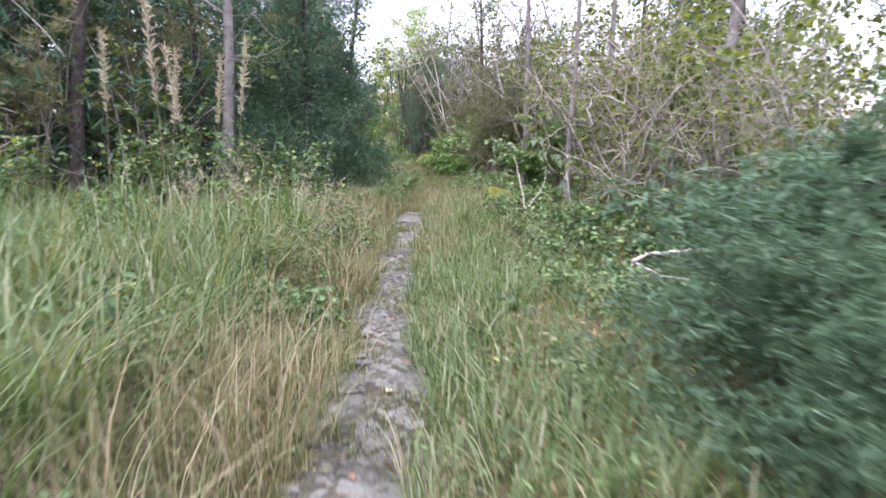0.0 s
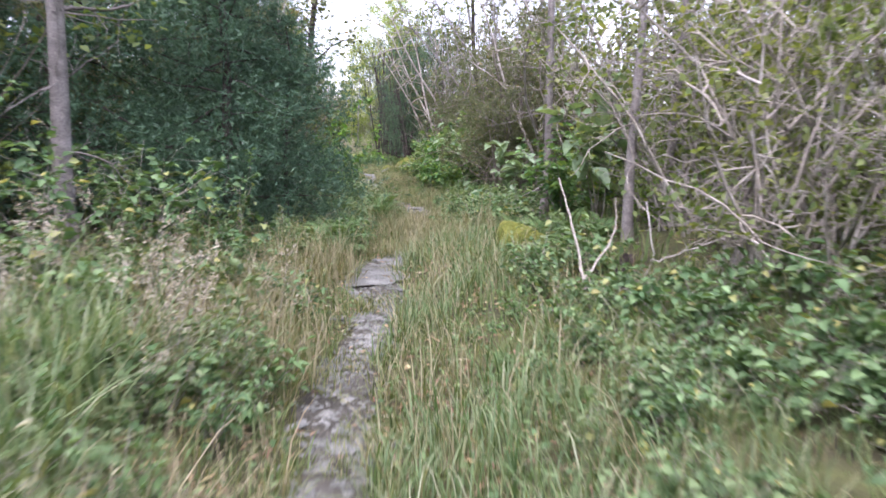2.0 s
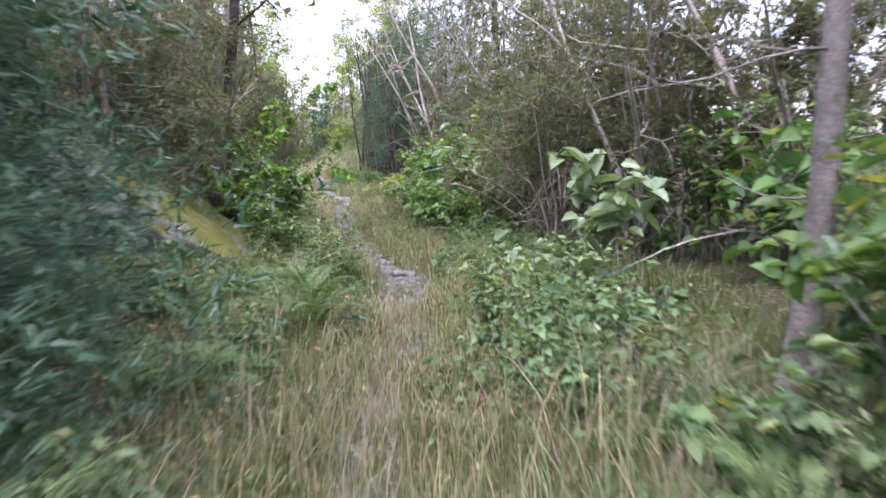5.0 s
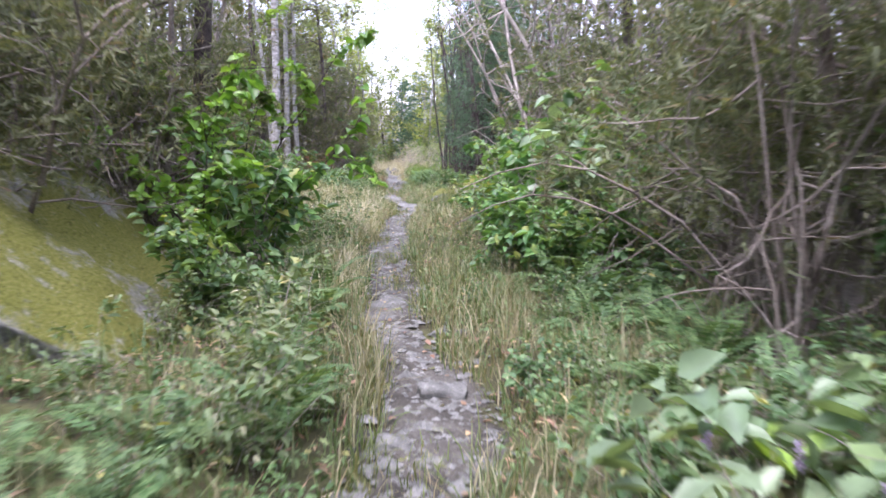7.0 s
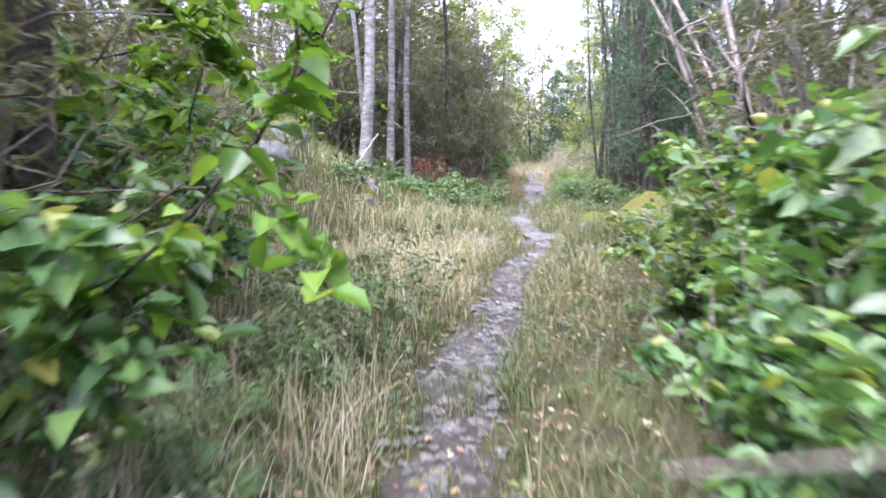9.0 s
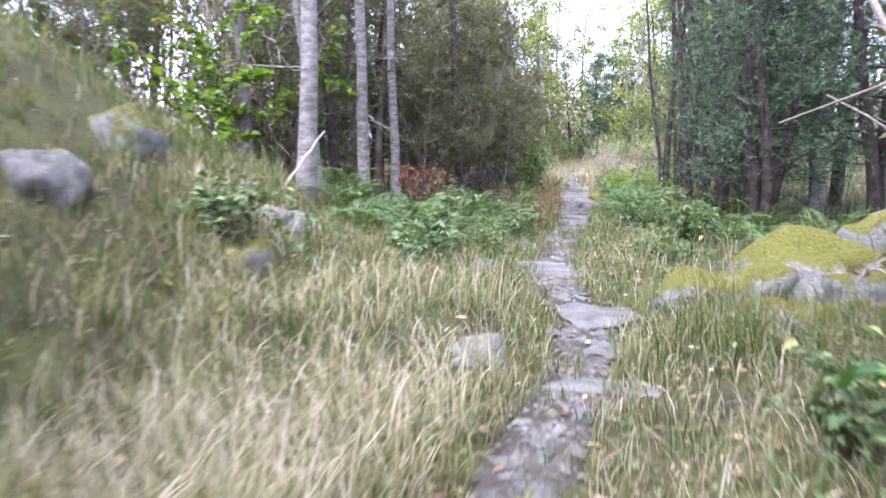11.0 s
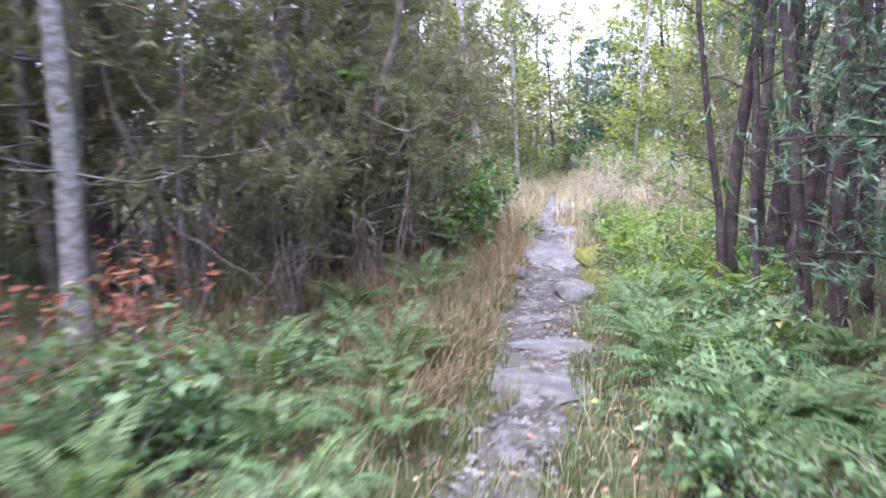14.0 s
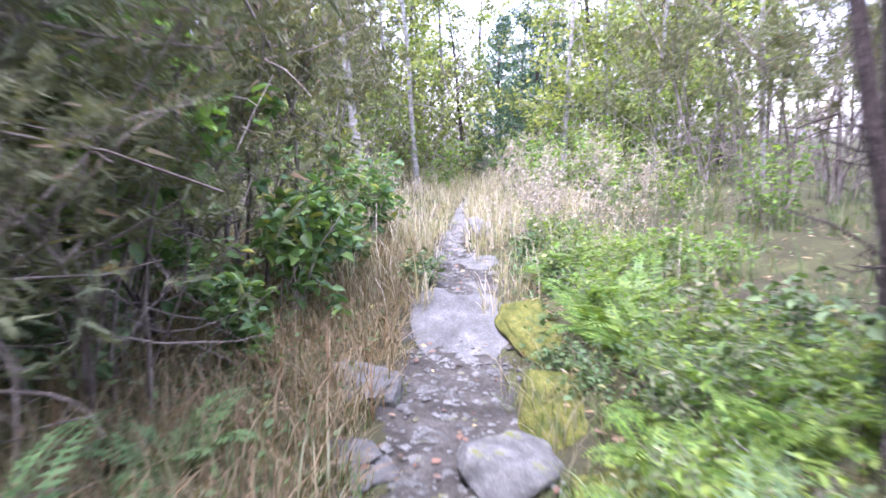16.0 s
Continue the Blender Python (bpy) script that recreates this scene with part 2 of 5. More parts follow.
def thing(name, label, category, group="", kind="", data=None):
    return tagged(new(name, data), label, category, group, kind)


def part(name, me, parent, label="", m=None):
    ob = new(name, me)
    ob.parent = parent
    if m is not None:
        ob.matrix_basis = m
    if label:
        ob["label"] = label
    return ob


def unit(v):
    return v / np.maximum(np.linalg.norm(v, axis=-1, keepdims=True), 1e-6)


def tubes(lines, sides=5):
    """Tapered tubes along many polylines of (points, radii)."""
    verts, quads, base = [], [], 0
    for pts, rad in lines:
        pts = np.asarray(pts, float)
        n = len(pts)
        rad = np.asarray(rad, float)
        d = unit(np.gradient(pts, axis=0))
        ref = np.where(np.abs(d[:, 2:3]) > 0.9, np.array([[1.0, 0, 0]]), np.array([[0, 0, 1.0]]))
        u = unit(np.cross(d, ref))
        v = np.cross(d, u)
        a = np.arange(sides) / sides * 2 * np.pi
        ring = pts[:, None] + rad[:, None, None] * (np.cos(a)[None, :, None] * u[:, None] + np.sin(a)[None, :, None] * v[:, None])
        verts.append(ring.reshape(-1, 3))
        i, k = np.meshgrid(np.arange(n - 1), np.arange(sides), indexing="ij")
        k2 = (k + 1) % sides
        quads.append((np.stack([i * sides + k, i * sides + k2, (i + 1) * sides + k2, (i + 1) * sides + k], -1).reshape(-1, 4)) + base)
        base += n * sides
    return np.concatenate(verts), [np.concatenate(quads)]


def leaves(p, d, up, length, width, fold=0.25, droop=0.15):
    """Folded leaves of two quads each, at points p, along d, facing up."""
    n = len(p)
    d = unit(d)
    s = unit(np.cross(d, up))
    nrm = np.cross(s, d)
    length, width = np.broadcast_to(length, n)[:, None], np.broadcast_to(width, n)[:, None]
    e = fold * width
    l1 = p + d * length * 0.3 - s * width * 0.5 + nrm * e
    l2 = p + d * length * 0.68 - s * width * 0.36 + nrm * (e - droop * length * 0.4)
    r1 = p + d * length * 0.3 + s * width * 0.5 + nrm * e
    r2 = p + d * length * 0.68 + s * width * 0.36 + nrm * (e - droop * length * 0.4)
    tip = p + d * length - nrm * droop * length
    v = np.stack([p, l1, l2, tip, r2, r1], 1).reshape(-1, 3)
    b = np.arange(n)[:, None] * 6
    return v, [np.concatenate([b + np.array([[0, 3, 2, 1]]), b + np.array([[0, 5, 4, 3]])])]


def slips(p, d, up, length, width):
    """Small leaves of one bent quad each."""
    n = len(p)
    d = unit(d)
    s = unit(np.cross(d, up))
    nrm = np.cross(s, d)
    length, width = np.broadcast_to(length, n)[:, None], np.broadcast_to(width, n)[:, None]
    mid = p + d * length * 0.45 + nrm * width * 0.2
    v = np.stack([p, mid + s * width * 0.5, p + d * length, mid - s * width * 0.5], 1).reshape(-1, 3)
    return v, [np.arange(n * 4).reshape(-1, 4)]


def randdir(n, up=0.0):
    v = rng.normal(size=(n, 3))
    v[:, 2] += up
    return unit(v)


def merge(pieces):
    verts, faces, base = [], [], 0
    for v, fs in pieces:
        verts.append(v)
        faces += [f + base for f in fs]
        base += len(v)
    return np.concatenate(verts), faces


def wander(start, heading, length, steps, bend, pull=0.0):
    """A crooked line: points from start, with a pull up or down."""
    pts, h = [np.array(start, float)], unit(np.array(heading, float))
    for _ in range(steps):
        h = unit(h + rng.normal(size=3) * bend + np.array([0, 0, pull]))
        pts.append(pts[-1] + h * length / steps)
    return np.array(pts)

# ---- the lie of the land ----
TRAIL_Y = (-8, 0, 3, 6, 8, 10, 11.2, 13, 15, 17, 18.6, 20.4, 22.3, 23.5, 25, 27, 28.3, 30, 33, 36.2, 38.4, 41.5, 46, 52, 70)
TRAIL_X = (-0.3, -0.3, -0.3, -0.4, -0.48, -0.4, -0.5, -0.22, -0.16, -0.1, -0.26, -0.75, -1.1, -1.35, -1.55, -1.72, -1.9, -2.5, -2.9, -3.45, -3.87, -4.6, -5.4, -6.4, -9)
BASE_Y = (-8, 0, 8, 11, 14, 18, 22, 26, 30, 33, 38, 44, 55, 70)
BASE_Z = (-0.05, -0.05, -0.1, -0.02, -0.1, -0.22, -0.24, -0.12, -0.03, -0.08, -0.12, 0.05, 0.3, 0.5)


def trail_x(y):
    return np.interp(y, TRAIL_Y, TRAIL_X) + 0.04 * np.sin(np.asarray(y) * 2.1)


def smooth(a, b, v):
    t = np.clip((v - a) / (b - a), 0, 1)
    return t * t * (3 - 2 * t)


def rough(x, y):
    return (np.sin(x * 1.7 + 0.6 * np.sin(y * 1.1)) * np.cos(y * 1.3 + 1.0) * 0.5 + np.sin(x * 4.1 + y * 2.7) * 0.22
            + np.sin(x * 9.3 - y * 7.1 + np.sin(y * 5)) * 0.12 + np.cos(x * 17 + y * 13) * 0.05)


def ground_z(x, y):
    x, y = np.asarray(x, float), np.asarray(y, float)
    s = np.abs(x - trail_x(y))
    z = np.interp(y, BASE_Y, BASE_Z) + 0.13 * smooth(0.2, 0.75, s) + 0.22 * smooth(0.8, 3.5, s)
    z = z + rough(x, y) * 0.1 * smooth(0.15, 1.2, s) + rough(x * 1.9 + 3, y * 1.7) * 0.02
    z = z - 0.5 * np.exp(-(((x - 2.1) / 0.95) ** 2 + ((y - 6.4) / 2.3) ** 2))
    z = z + 2.0 * np.exp(-(((x + 6.9) / 2.3) ** 2 + ((y - 27.0) / 2.8) ** 2)) * smooth(0.5, 2.5, s)
    return z


def gz(x, y):
    return float(ground_z(x, y))


def build_ground():
    far = np.array([6, 9, 14, 25, 50, 110, 300, 900.0])
    xs = np.concatenate([-far[::-1] - 6, np.arange(-10, 6.01, 0.14), far + 2])
    ys = np.concatenate([-far[::-1] - 4, np.arange(-6, 52, 0.14), far + 48])
    gx, gy = np.meshgrid(xs, ys, indexing="ij")
    z = ground_z(gx, gy)
    v = np.stack([gx, gy, z], -1).reshape(-1, 3)
    ny = len(ys)
    i, k = np.meshgrid(np.arange(len(xs) - 1), np.arange(ny - 1), indexing="ij")
    q = np.stack([i * ny + k, (i + 1) * ny + k, (i + 1) * ny + k + 1, i * ny + k + 1], -1).reshape(-1, 4)
    thing("ground", "dark mossy forest soil with leaf litter", "ground", kind="structure", data=mesh_from("ground", v, [q], SOIL))


def trail_half(y):
    y = np.asarray(y, float)
    return np.interp(y, (0, 4.4, 10, 11.6, 12.6, 15, 16.2, 18, 24, 27, 33, 36, 39, 42, 45), (0.29, 0.19, 0.16, 0.22, 0.14, 0.12, 0.16, 0.27, 0.21, 0.17, 0.21, 0.36, 0.3, 0.14, 0.02))


def build_trail():
    ys = np.arange(-6, 45, 0.06)
    u = np.linspace(-1, 1, 15)
    gy, gu = np.meshgrid(ys, u, indexing="ij")
    wob = 1 + 0.4 * np.sin(gy * 3.7) * np.sin(gy * 1.3 + 1) + 0.16 * np.sin(gy * 11 + gu * 3)
    gx = trail_x(gy) + gu * trail_half(gy) * wob * 1.25
    z = ground_z(gx, gy) + 0.018 - 0.05 * np.abs(gu) ** 4 + 0.008 * np.sin(gx * 31 + gy * 23) + 0.006 * np.sin(gx * 67 - gy * 51)
    v = np.stack([gx, gy, z], -1).reshape(-1, 3)
    n = len(u)
    i, k = np.meshgrid(np.arange(len(ys) - 1), np.arange(n - 1), indexing="ij")
    q = np.stack([i * n + k, i * n + k + 1, (i + 1) * n + k + 1, (i + 1) * n + k], -1).reshape(-1, 4)
    thing("path", "narrow footpath of trodden grey-brown earth", "path", kind="structure", data=mesh_from("path", v, [q], TRAIL))


build_ground()
build_trail()

# ---- rocks ----


def rock_mesh(name, seed, mat, flat=0.0, lump=0.25, detail=4, cut=0.85):
    """A worn stone about one metre across; flat presses its top level."""
    bm = bmesh.new()
    bmesh.ops.create_icosphere(bm, subdivisions=detail, radius=0.5)
    dice = random.Random(int(seed * 10))
    cuts = []
    for _ in range(11):
        axis = Vector((dice.gauss(0, 1), dice.gauss(0, 1), dice.gauss(0, 1))).normalized()
        cuts.append((axis, dice.uniform(0.3, 0.46)))
    for v in bm.verts:
        p = v.co.copy() * 2 + Vector((seed * 7.3, seed * 3.1, seed))
        n = noise.noise(p * 1.1) * lump * 1.3 + noise.noise(p * 2.3) * lump * 0.35 + noise.noise(p * 6) * lump * 0.08
        v.co *= 1 + n
        for axis, depth in cuts:
            over = v.co.dot(axis) - depth
            if over > 0:
                v.co -= axis * over * cut
        v.co += v.co.normalized() * noise.noise(p * 3.5) * 0.035
        if flat:
            top = 0.5 - flat * 0.4
            if v.co.z > top:
                v.co.z = top + (v.co.z - top) * 0.12 + noise.noise(p * 3) * 0.02
    me = bpy.data.meshes.new(name)
    bm.to_mesh(me)
    bm.free()
    me.polygons.foreach_set("use_smooth", np.full(len(me.polygons), True))
    me.materials.append(mat)
    return me


ROCKS = [rock_mesh("stone", k + 1, ROCK, 0.0, 0.3) for k in range(4)]
SLABS = [rock_mesh("slab", k + 11, BARE, 0.8, 0.6) for k in range(4)]
CHIPS = [rock_mesh("chip", k + 31, BARE, 0.6, 0.35, 2) for k in range(4)]
MOSSY = [rock_mesh("mossy_stone", k + 21, MOSSBOULDER, 0.0, 0.35, cut=0.68) for k in range(3)]


def stone(me, x, y, size, sink, turn, label, name="stone", group="", tilt=(0, 0)):
    """size: across, along and high; sink: how much of the height lies in the ground."""
    ob = thing(name, label, "rock", group, data=me)
    ob.matrix_basis = pose(x, y, gz(x, y) + size[2] * (0.5 - sink), tilt[0], tilt[1], turn) @ Matrix.Diagonal((*size, 1))
    return ob


PATHSTONE = "stones along the footpath"
# the broad slab of the first stretch and the small ones round it
stone(SLABS[0], -0.7, 10.85, (1.4, 1.5, 0.3), 0.62, 8, "flat grey rock slab bared in the footpath", "rock_slab")
stone(SLABS[1], -0.25, 11.7, (0.45, 0.7, 0.2), 0.6, 40, "flat grey rock slab beside a larger one", "rock_slab")
stone(SLABS[2], -0.55, 9.6, (0.5, 0.35, 0.16), 0.6, 10, "small flat grey slab in the footpath", "rock_slab")
for x, y, a, b, h, turn in ((-0.42, 3.75, 0.95, 0.32, 0.16, 5), (-0.62, 3.2, 0.5, 0.3, 0.15, 50), (-0.35, 2.5, 0.85, 0.3, 0.15, 5), (-0.45, 3.45, 0.6, 0.3, 0.14, 20), (-0.2, 3.1, 0.4, 0.25, 0.14, 70),
                            (-0.35, 4.5, 0.4, 0.3, 0.12, 0), (-0.5, 5.6, 0.35, 0.22, 0.12, 30), (-0.2, 6.3, 0.3, 0.25, 0.12, 10),
                            (-0.5, 6.9, 0.3, 0.2, 0.12, 80), (-0.6, 8.6, 0.35, 0.18, 0.12, 50), (-0.2, 14.2, 0.4, 0.25, 0.13, 0),
                            (-0.05, 14.9, 0.25, 0.2, 0.12, 30), (-0.2, 13.2, 0.3, 0.2, 0.12, 15)):
    stone(SLABS[int(x * 50) % 4], x, y, (a, b, h), 0.62, turn, "flat worn grey stone set in the footpath", group=PATHSTONE)
# the second stretch
stone(ROCKS[0], -0.2, 18.75, (0.3, 0.24, 0.16), 0.45, 10, "rounded grey stone lying on the footpath", group=PATHSTONE)
stone(ROCKS[1], -0.36, 18.1, (0.2, 0.24, 0.13), 0.45, 60, "small rounded grey stone on the footpath", group=PATHSTONE)
stone(ROCKS[2], -0.12, 19.3, (0.2, 0.13, 0.1), 0.5, 0, "small rounded grey stone on the footpath", group=PATHSTONE)
stone(SLABS[3], -0.88, 20.95, (0.3, 0.62, 0.14), 0.5, -8, "pale flat slab lying in the footpath", "rock_slab")
for x, y, a, b, h, turn in ((-0.3, 20.0, 0.3, 0.16, 0.1, 10), (-1.15, 22.6, 0.4, 0.3, 0.13, 20), (-1.3, 23.6, 0.45, 0.25, 0.14, -20), (-0.2, 17.2, 0.24, 0.18, 0.1, 40),
                            (-1.55, 24.8, 0.4, 0.3, 0.13, 20), (-0.2, 19.9, 0.15, 0.1, 0.08, 0)):
    stone(SLABS[int(y * 3) % 4], x, y, (a, b, h), 0.6, turn, "flat worn grey stone set in the footpath", group=PATHSTONE)
# the third stretch: stone steps
STEP = "slabs stepping up the footpath"
for x, y, a, b, h, turn, k in ((-1.5, 27.0, 1.05, 0.32, 0.24, 8, 0), (-1.82, 28.25, 0.55, 0.5, 0.28, 12, 1), (-1.65, 27.6, 0.3, 0.28, 0.2, 30, 2), (-2.42, 29.75, 0.95, 0.75, 0.24, 20, 3),
                               (-3.08, 34.5, 0.95, 0.34, 0.24, 20, 2), (-3.0, 33.6, 0.6, 0.5, 0.18, 5, 1), (-3.35, 35.2, 0.5, 0.3, 0.16, 50, 0),
                               (-3.86, 38.2, 0.72, 1.75, 0.22, 14, 1), (-4.02, 36.9, 0.5, 0.6, 0.3, 10, 3), (-3.8, 36.2, 0.3, 0.4, 0.2, 60, 0), (-4.1, 40.4, 0.6, 0.7, 0.18, 0, 2)):
    stone(SLABS[k], x, y, (a, b, h), 0.54, turn, "broad flat grey rock slab forming a step", "rock_slab", STEP, (3, 0))
stone(ROCKS[3], -3.22, 36.2, (0.42, 0.4, 0.28), 0.4, 30, "rounded pale grey stone at the footpath edge", group=PATHSTONE)
stone(ROCKS[1], -4.4, 41.9, (0.34, 0.3, 0.4), 0.3, 0, "upright grey stone beside the grass", group=PATHSTONE)
for x, y, a, b, h in ((-2.27, 27.25, 0.62, 0.34, 0.26), (-3.05, 30.8, 0.5, 0.34, 0.26), (-3.0, 29.3, 0.62, 0.44, 0.26), (-2.9, 31.3, 0.3, 0.2, 0.15), (-2.3, 28.9, 0.5, 0.3, 0.2)):
    stone((SLABS + ROCKS)[int(y * 7) % 8], x, y, (a * 1.2, b * 1.3, h * 0.75), 0.72, x * 40, "low grey stone half covered in moss and grass", group=PATHSTONE)
HILLROCK = "rocks on the grassy slope"
for x, y, a, h in ((-4.1, 28.3, 0.45, 0.35), (-4.9, 27.6, 0.6, 0.55), (-3.7, 27.3, 0.4, 0.3), (-4.5, 26.6, 0.5, 0.5),
                   (-3.4, 28.9, 0.3, 0.2), (-3.9, 29.6, 0.45, 0.35)):
    stone((ROCKS + MOSSY)[int(-x * 7) % 7], x, y, (a * 1.1, a * 0.95, h * 1.15), 0.66, x * 77, "pale grey rock with moss on the slope", group=HILLROCK)
# the great boulder and the mossy rocks


def great_boulder():
    bm = bmesh.new()
    bmesh.ops.create_icosphere(bm, subdivisions=5, radius=1.0)
    planes = [(Vector((0.63, 0.06, 0.77)), Vector((0.95, -0.9, 0.42))), (Vector((0.3, -0.92, 0.2)), Vector((0.5, -1.0, 0.7))), (Vector((0.12, -0.86, -0.5)), Vector((0.5, -1.08, 0.35))),
              (Vector((-0.2, -0.2, 0.96)), Vector((-0.9, 0.0, 1.25))), (Vector((0.75, -0.62, 0.2)), Vector((1.45, -0.75, 0.1)))]
    for v in bm.verts:
        p = v.co * 2.1 + Vector((4.2, 1.7, 0.3))
        v.co = Vector((v.co.x * 2.3, v.co.y * 1.7, v.co.z * 1.75)) * (1 + noise.noise(p * 0.8) * 0.12)
        for n, q in planes:
            over = (v.co - q).dot(n.normalized())
            if over > 0:
                v.co -= n.normalized() * over * 0.94
        v.co += v.co.normalized() * (noise.noise(p * 2.2) * 0.07 + noise.noise(p * 5.5) * 0.035 + noise.noise(p * 15) * 0.012)
    me = bpy.data.meshes.new("boulder")
    bm.to_mesh(me)
    bm.free()
    me.polygons.foreach_set("use_smooth", np.full(len(me.polygons), True))
    me.materials.append(MOSSBOULDER)
    ob = thing("boulder", "huge grey boulder, its slanting top under yellow-green moss", "rock", data=me)
    ob.location = (-3.5, 19.2, 0.03)


great_boulder()
stone(rock_mesh("boulder", 24, MOSS, 0.0, 0.3), 0.86, 11.4, (0.5, 0.5, 0.75), 0.45, 20, "rounded boulder wrapped in yellow-green moss", "boulder")
for x, y, size, turn in ((-1.0, 28.6, (1.1, 0.9, 0.6), 10), (-0.5, 28.9, (1.4, 1.1, 0.75), 130), (0.15, 29.3, (1.6, 1.3, 0.85), 70), (-0.7, 28.15, (0.8, 0.6, 0.36), 210), (-0.2, 28.4, (0.9, 0.7, 0.5), 300)):
    stone(MOSSY[int(turn) % 2], x, y, size, 0.5, turn, "low mossy boulder with bare grey patches beside ferns", "boulder", "mossy boulders beside the ferns")
for x, y, a, b in ((-3.38, 38.3, 0.42, 1.6), (-3.1, 36.9, 0.4, 0.9), (-2.75, 35.8, 0.5, 0.8), (0.25, 12.2, 0.5, 0.6)):
    ob = thing("moss_cushion", "yellow-green cushion of moss beside the path", "moss", "moss beside the path", data=rock_mesh("moss_cushion", x * 3, MOSS, 0.5, 0.3))
    ob.matrix_basis = pose(x, y, gz(x, y) - 0.01, 0, 0, 12) @ Matrix.Diagonal((a * 1.15, b * 1.1, 0.17, 1))


def build_pebbles():
    n = 15000
    y = rng.uniform(0, 46, n)
    x = trail_x(y) + rng.normal(0, 0.55, n) * trail_half(y)
    r = rng.lognormal(math.log(0.0125), 0.5, n)
    octa = np.array([[1, 0, 0], [0, 1, 0], [-1, 0, 0], [0, -1, 0], [0, 0, 1], [0, 0, -1]], float)
    tri = np.array([[0, 1, 4], [1, 2, 4], [2, 3, 4], [3, 0, 4], [1, 0, 5], [2, 1, 5], [3, 2, 5], [0, 3, 5]])
    shape = octa[None] * (1 + rng.uniform(-0.35, 0.5, (n, 6, 1))) * np.array([1.3, 0.9, 0.45])
    a = rng.uniform(0, 6.28, n)
    c, s = np.cos(a)[:, None], np.sin(a)[:, None]
    sh = np.stack([shape[..., 0] * c - shape[..., 1] * s, shape[..., 0] * s + shape[..., 1] * c, shape[..., 2]], -1)
    v = sh * r[:, None, None] + np.stack([x, y, ground_z(x, y) + 0.018], -1)[:, None]
    f = tri[None] + np.arange(n)[:, None, None] * 6
    thing("gravel", "loose grey gravel strewn on the footpath", "gravel", kind="stuff", data=mesh_from("gravel", v.reshape(-1, 3), [f.reshape(-1, 3)], ROCK, False))


build_pebbles()
for k in range(250):
    y = rng.uniform(1.5, 40)
    w = float(trail_half(y))
    s = rng.uniform(0.04, 0.15)
    x = float(trail_x(y)) + rng.normal(0, 0.5) * w
    stone(CHIPS[k % 4], x, y, (s, s * rng.uniform(0.6, 1.1), 0.05), 0.45, rng.uniform(0, 360), "small flat grey stone bedded in the footpath", group=PATHSTONE)


def build_litter():
    n = 2600
    y = rng.uniform(1, 44, n)
    x = trail_x(y) + rng.normal(0, 0.9, n)
    p = np.stack([x, y, ground_z(x, y) + 0.03], -1)
    ln = rng.uniform(0.02, 0.055, n)
    up = unit(np.array([0, 0, 1.0]) + rng.normal(size=(n, 3)) * 0.25)
    d = randdir(n) * np.array([1, 1, 0.15])
    thing("fallen_leaves", "scattered yellow and brown fallen leaves", "leaves", kind="stuff", data=mesh_from("fallen_leaves", *leaves(p, d, up, ln, ln * 0.65, 0.1, 0.1), FALLEN))


build_litter()


def ground_cover(name, label, mat, n, tall, size, wide, spread):
    """Small leaves creeping close above the soil, in drifts."""
    y = rng.uniform(0.5, 45, n)
    x = trail_x(y) + rng.choice((-1, 1), n) * (trail_half(y) * 1.1 + np.abs(rng.normal(0, spread, n)))
    drift = np.sin(x * 2.3 + np.sin(y * 1.9) * 1.4) * np.cos(y * 1.7 + np.sin(x * 1.3)) + rng.normal(0, 0.5, n)
    x, y = x[drift > -0.25], y[drift > -0.25]
    m = len(x)
    p = np.stack([x, y, ground_z(x, y) + tall * rng.random(m) ** 1.5], -1)
    d = randdir(m) * np.array([1, 1, 0.35])
    up = unit(np.array([0, 0, 1.0]) + rng.normal(size=(m, 3)) * 0.4)
    ln = size * rng.uniform(0.5, 1.3, m)
    thing(name, label, "ground cover", kind="stuff", data=mesh_from(name, *slips(p, d, up, ln, ln * wide), mat))


ground_cover("creeping_herbs", "low creeping green leaves over the soil", BRAMBLE, 22000, 0.12, 0.042, 0.7, 1.3)
ground_cover("creeping_herbs", "small dull green leaves between the grass", FERN, 40000, 0.2, 0.042, 0.35, 1.5)
ground_cover("dry_litter", "dry straw and brown leaf litter on the ground", FALLEN, 60000, 0.05, 0.07, 0.15, 1.6)

# ---- plants: one mesh set per kind, then copies ----
WALK_Y = (-4, 0, 10, 14, 16, 17.5, 19.5, 24.7, 28, 33.7, 40)
WALK_X = (0, -0.05, -0.07, 0.09, 0.15, 0.1, -0.27, -1.19, -1.7, -2.86, -4.2)


def clear(x, y):
    """How far a place lies from the line walked."""
    return abs(x - float(np.interp(y, WALK_Y, WALK_X)))


def put(proto, x, y, turn=None, size=1.0, sink=0.02, tall=None, lean=0.0):
    """A copy of a plant on the ground."""
    turn = rng.uniform(0, 360) if turn is None else turn
    ob = copy_thing(proto, pose(0, 0, 0))
    ob.matrix_basis = pose(x, y, gz(x, y) - sink, lean, lean * 0.5, turn) @ Matrix.Diagonal((size, size, tall or size, 1))
    return ob


PROTOS = []


def proto(name, label, category, group):
    ob = thing(name, label, category, group)
    PROTOS.append(ob)
    return ob


def drop_protos():
    for ob in PROTOS:
        for o in (*ob.children_recursive, ob):
            bpy.data.objects.remove(o)


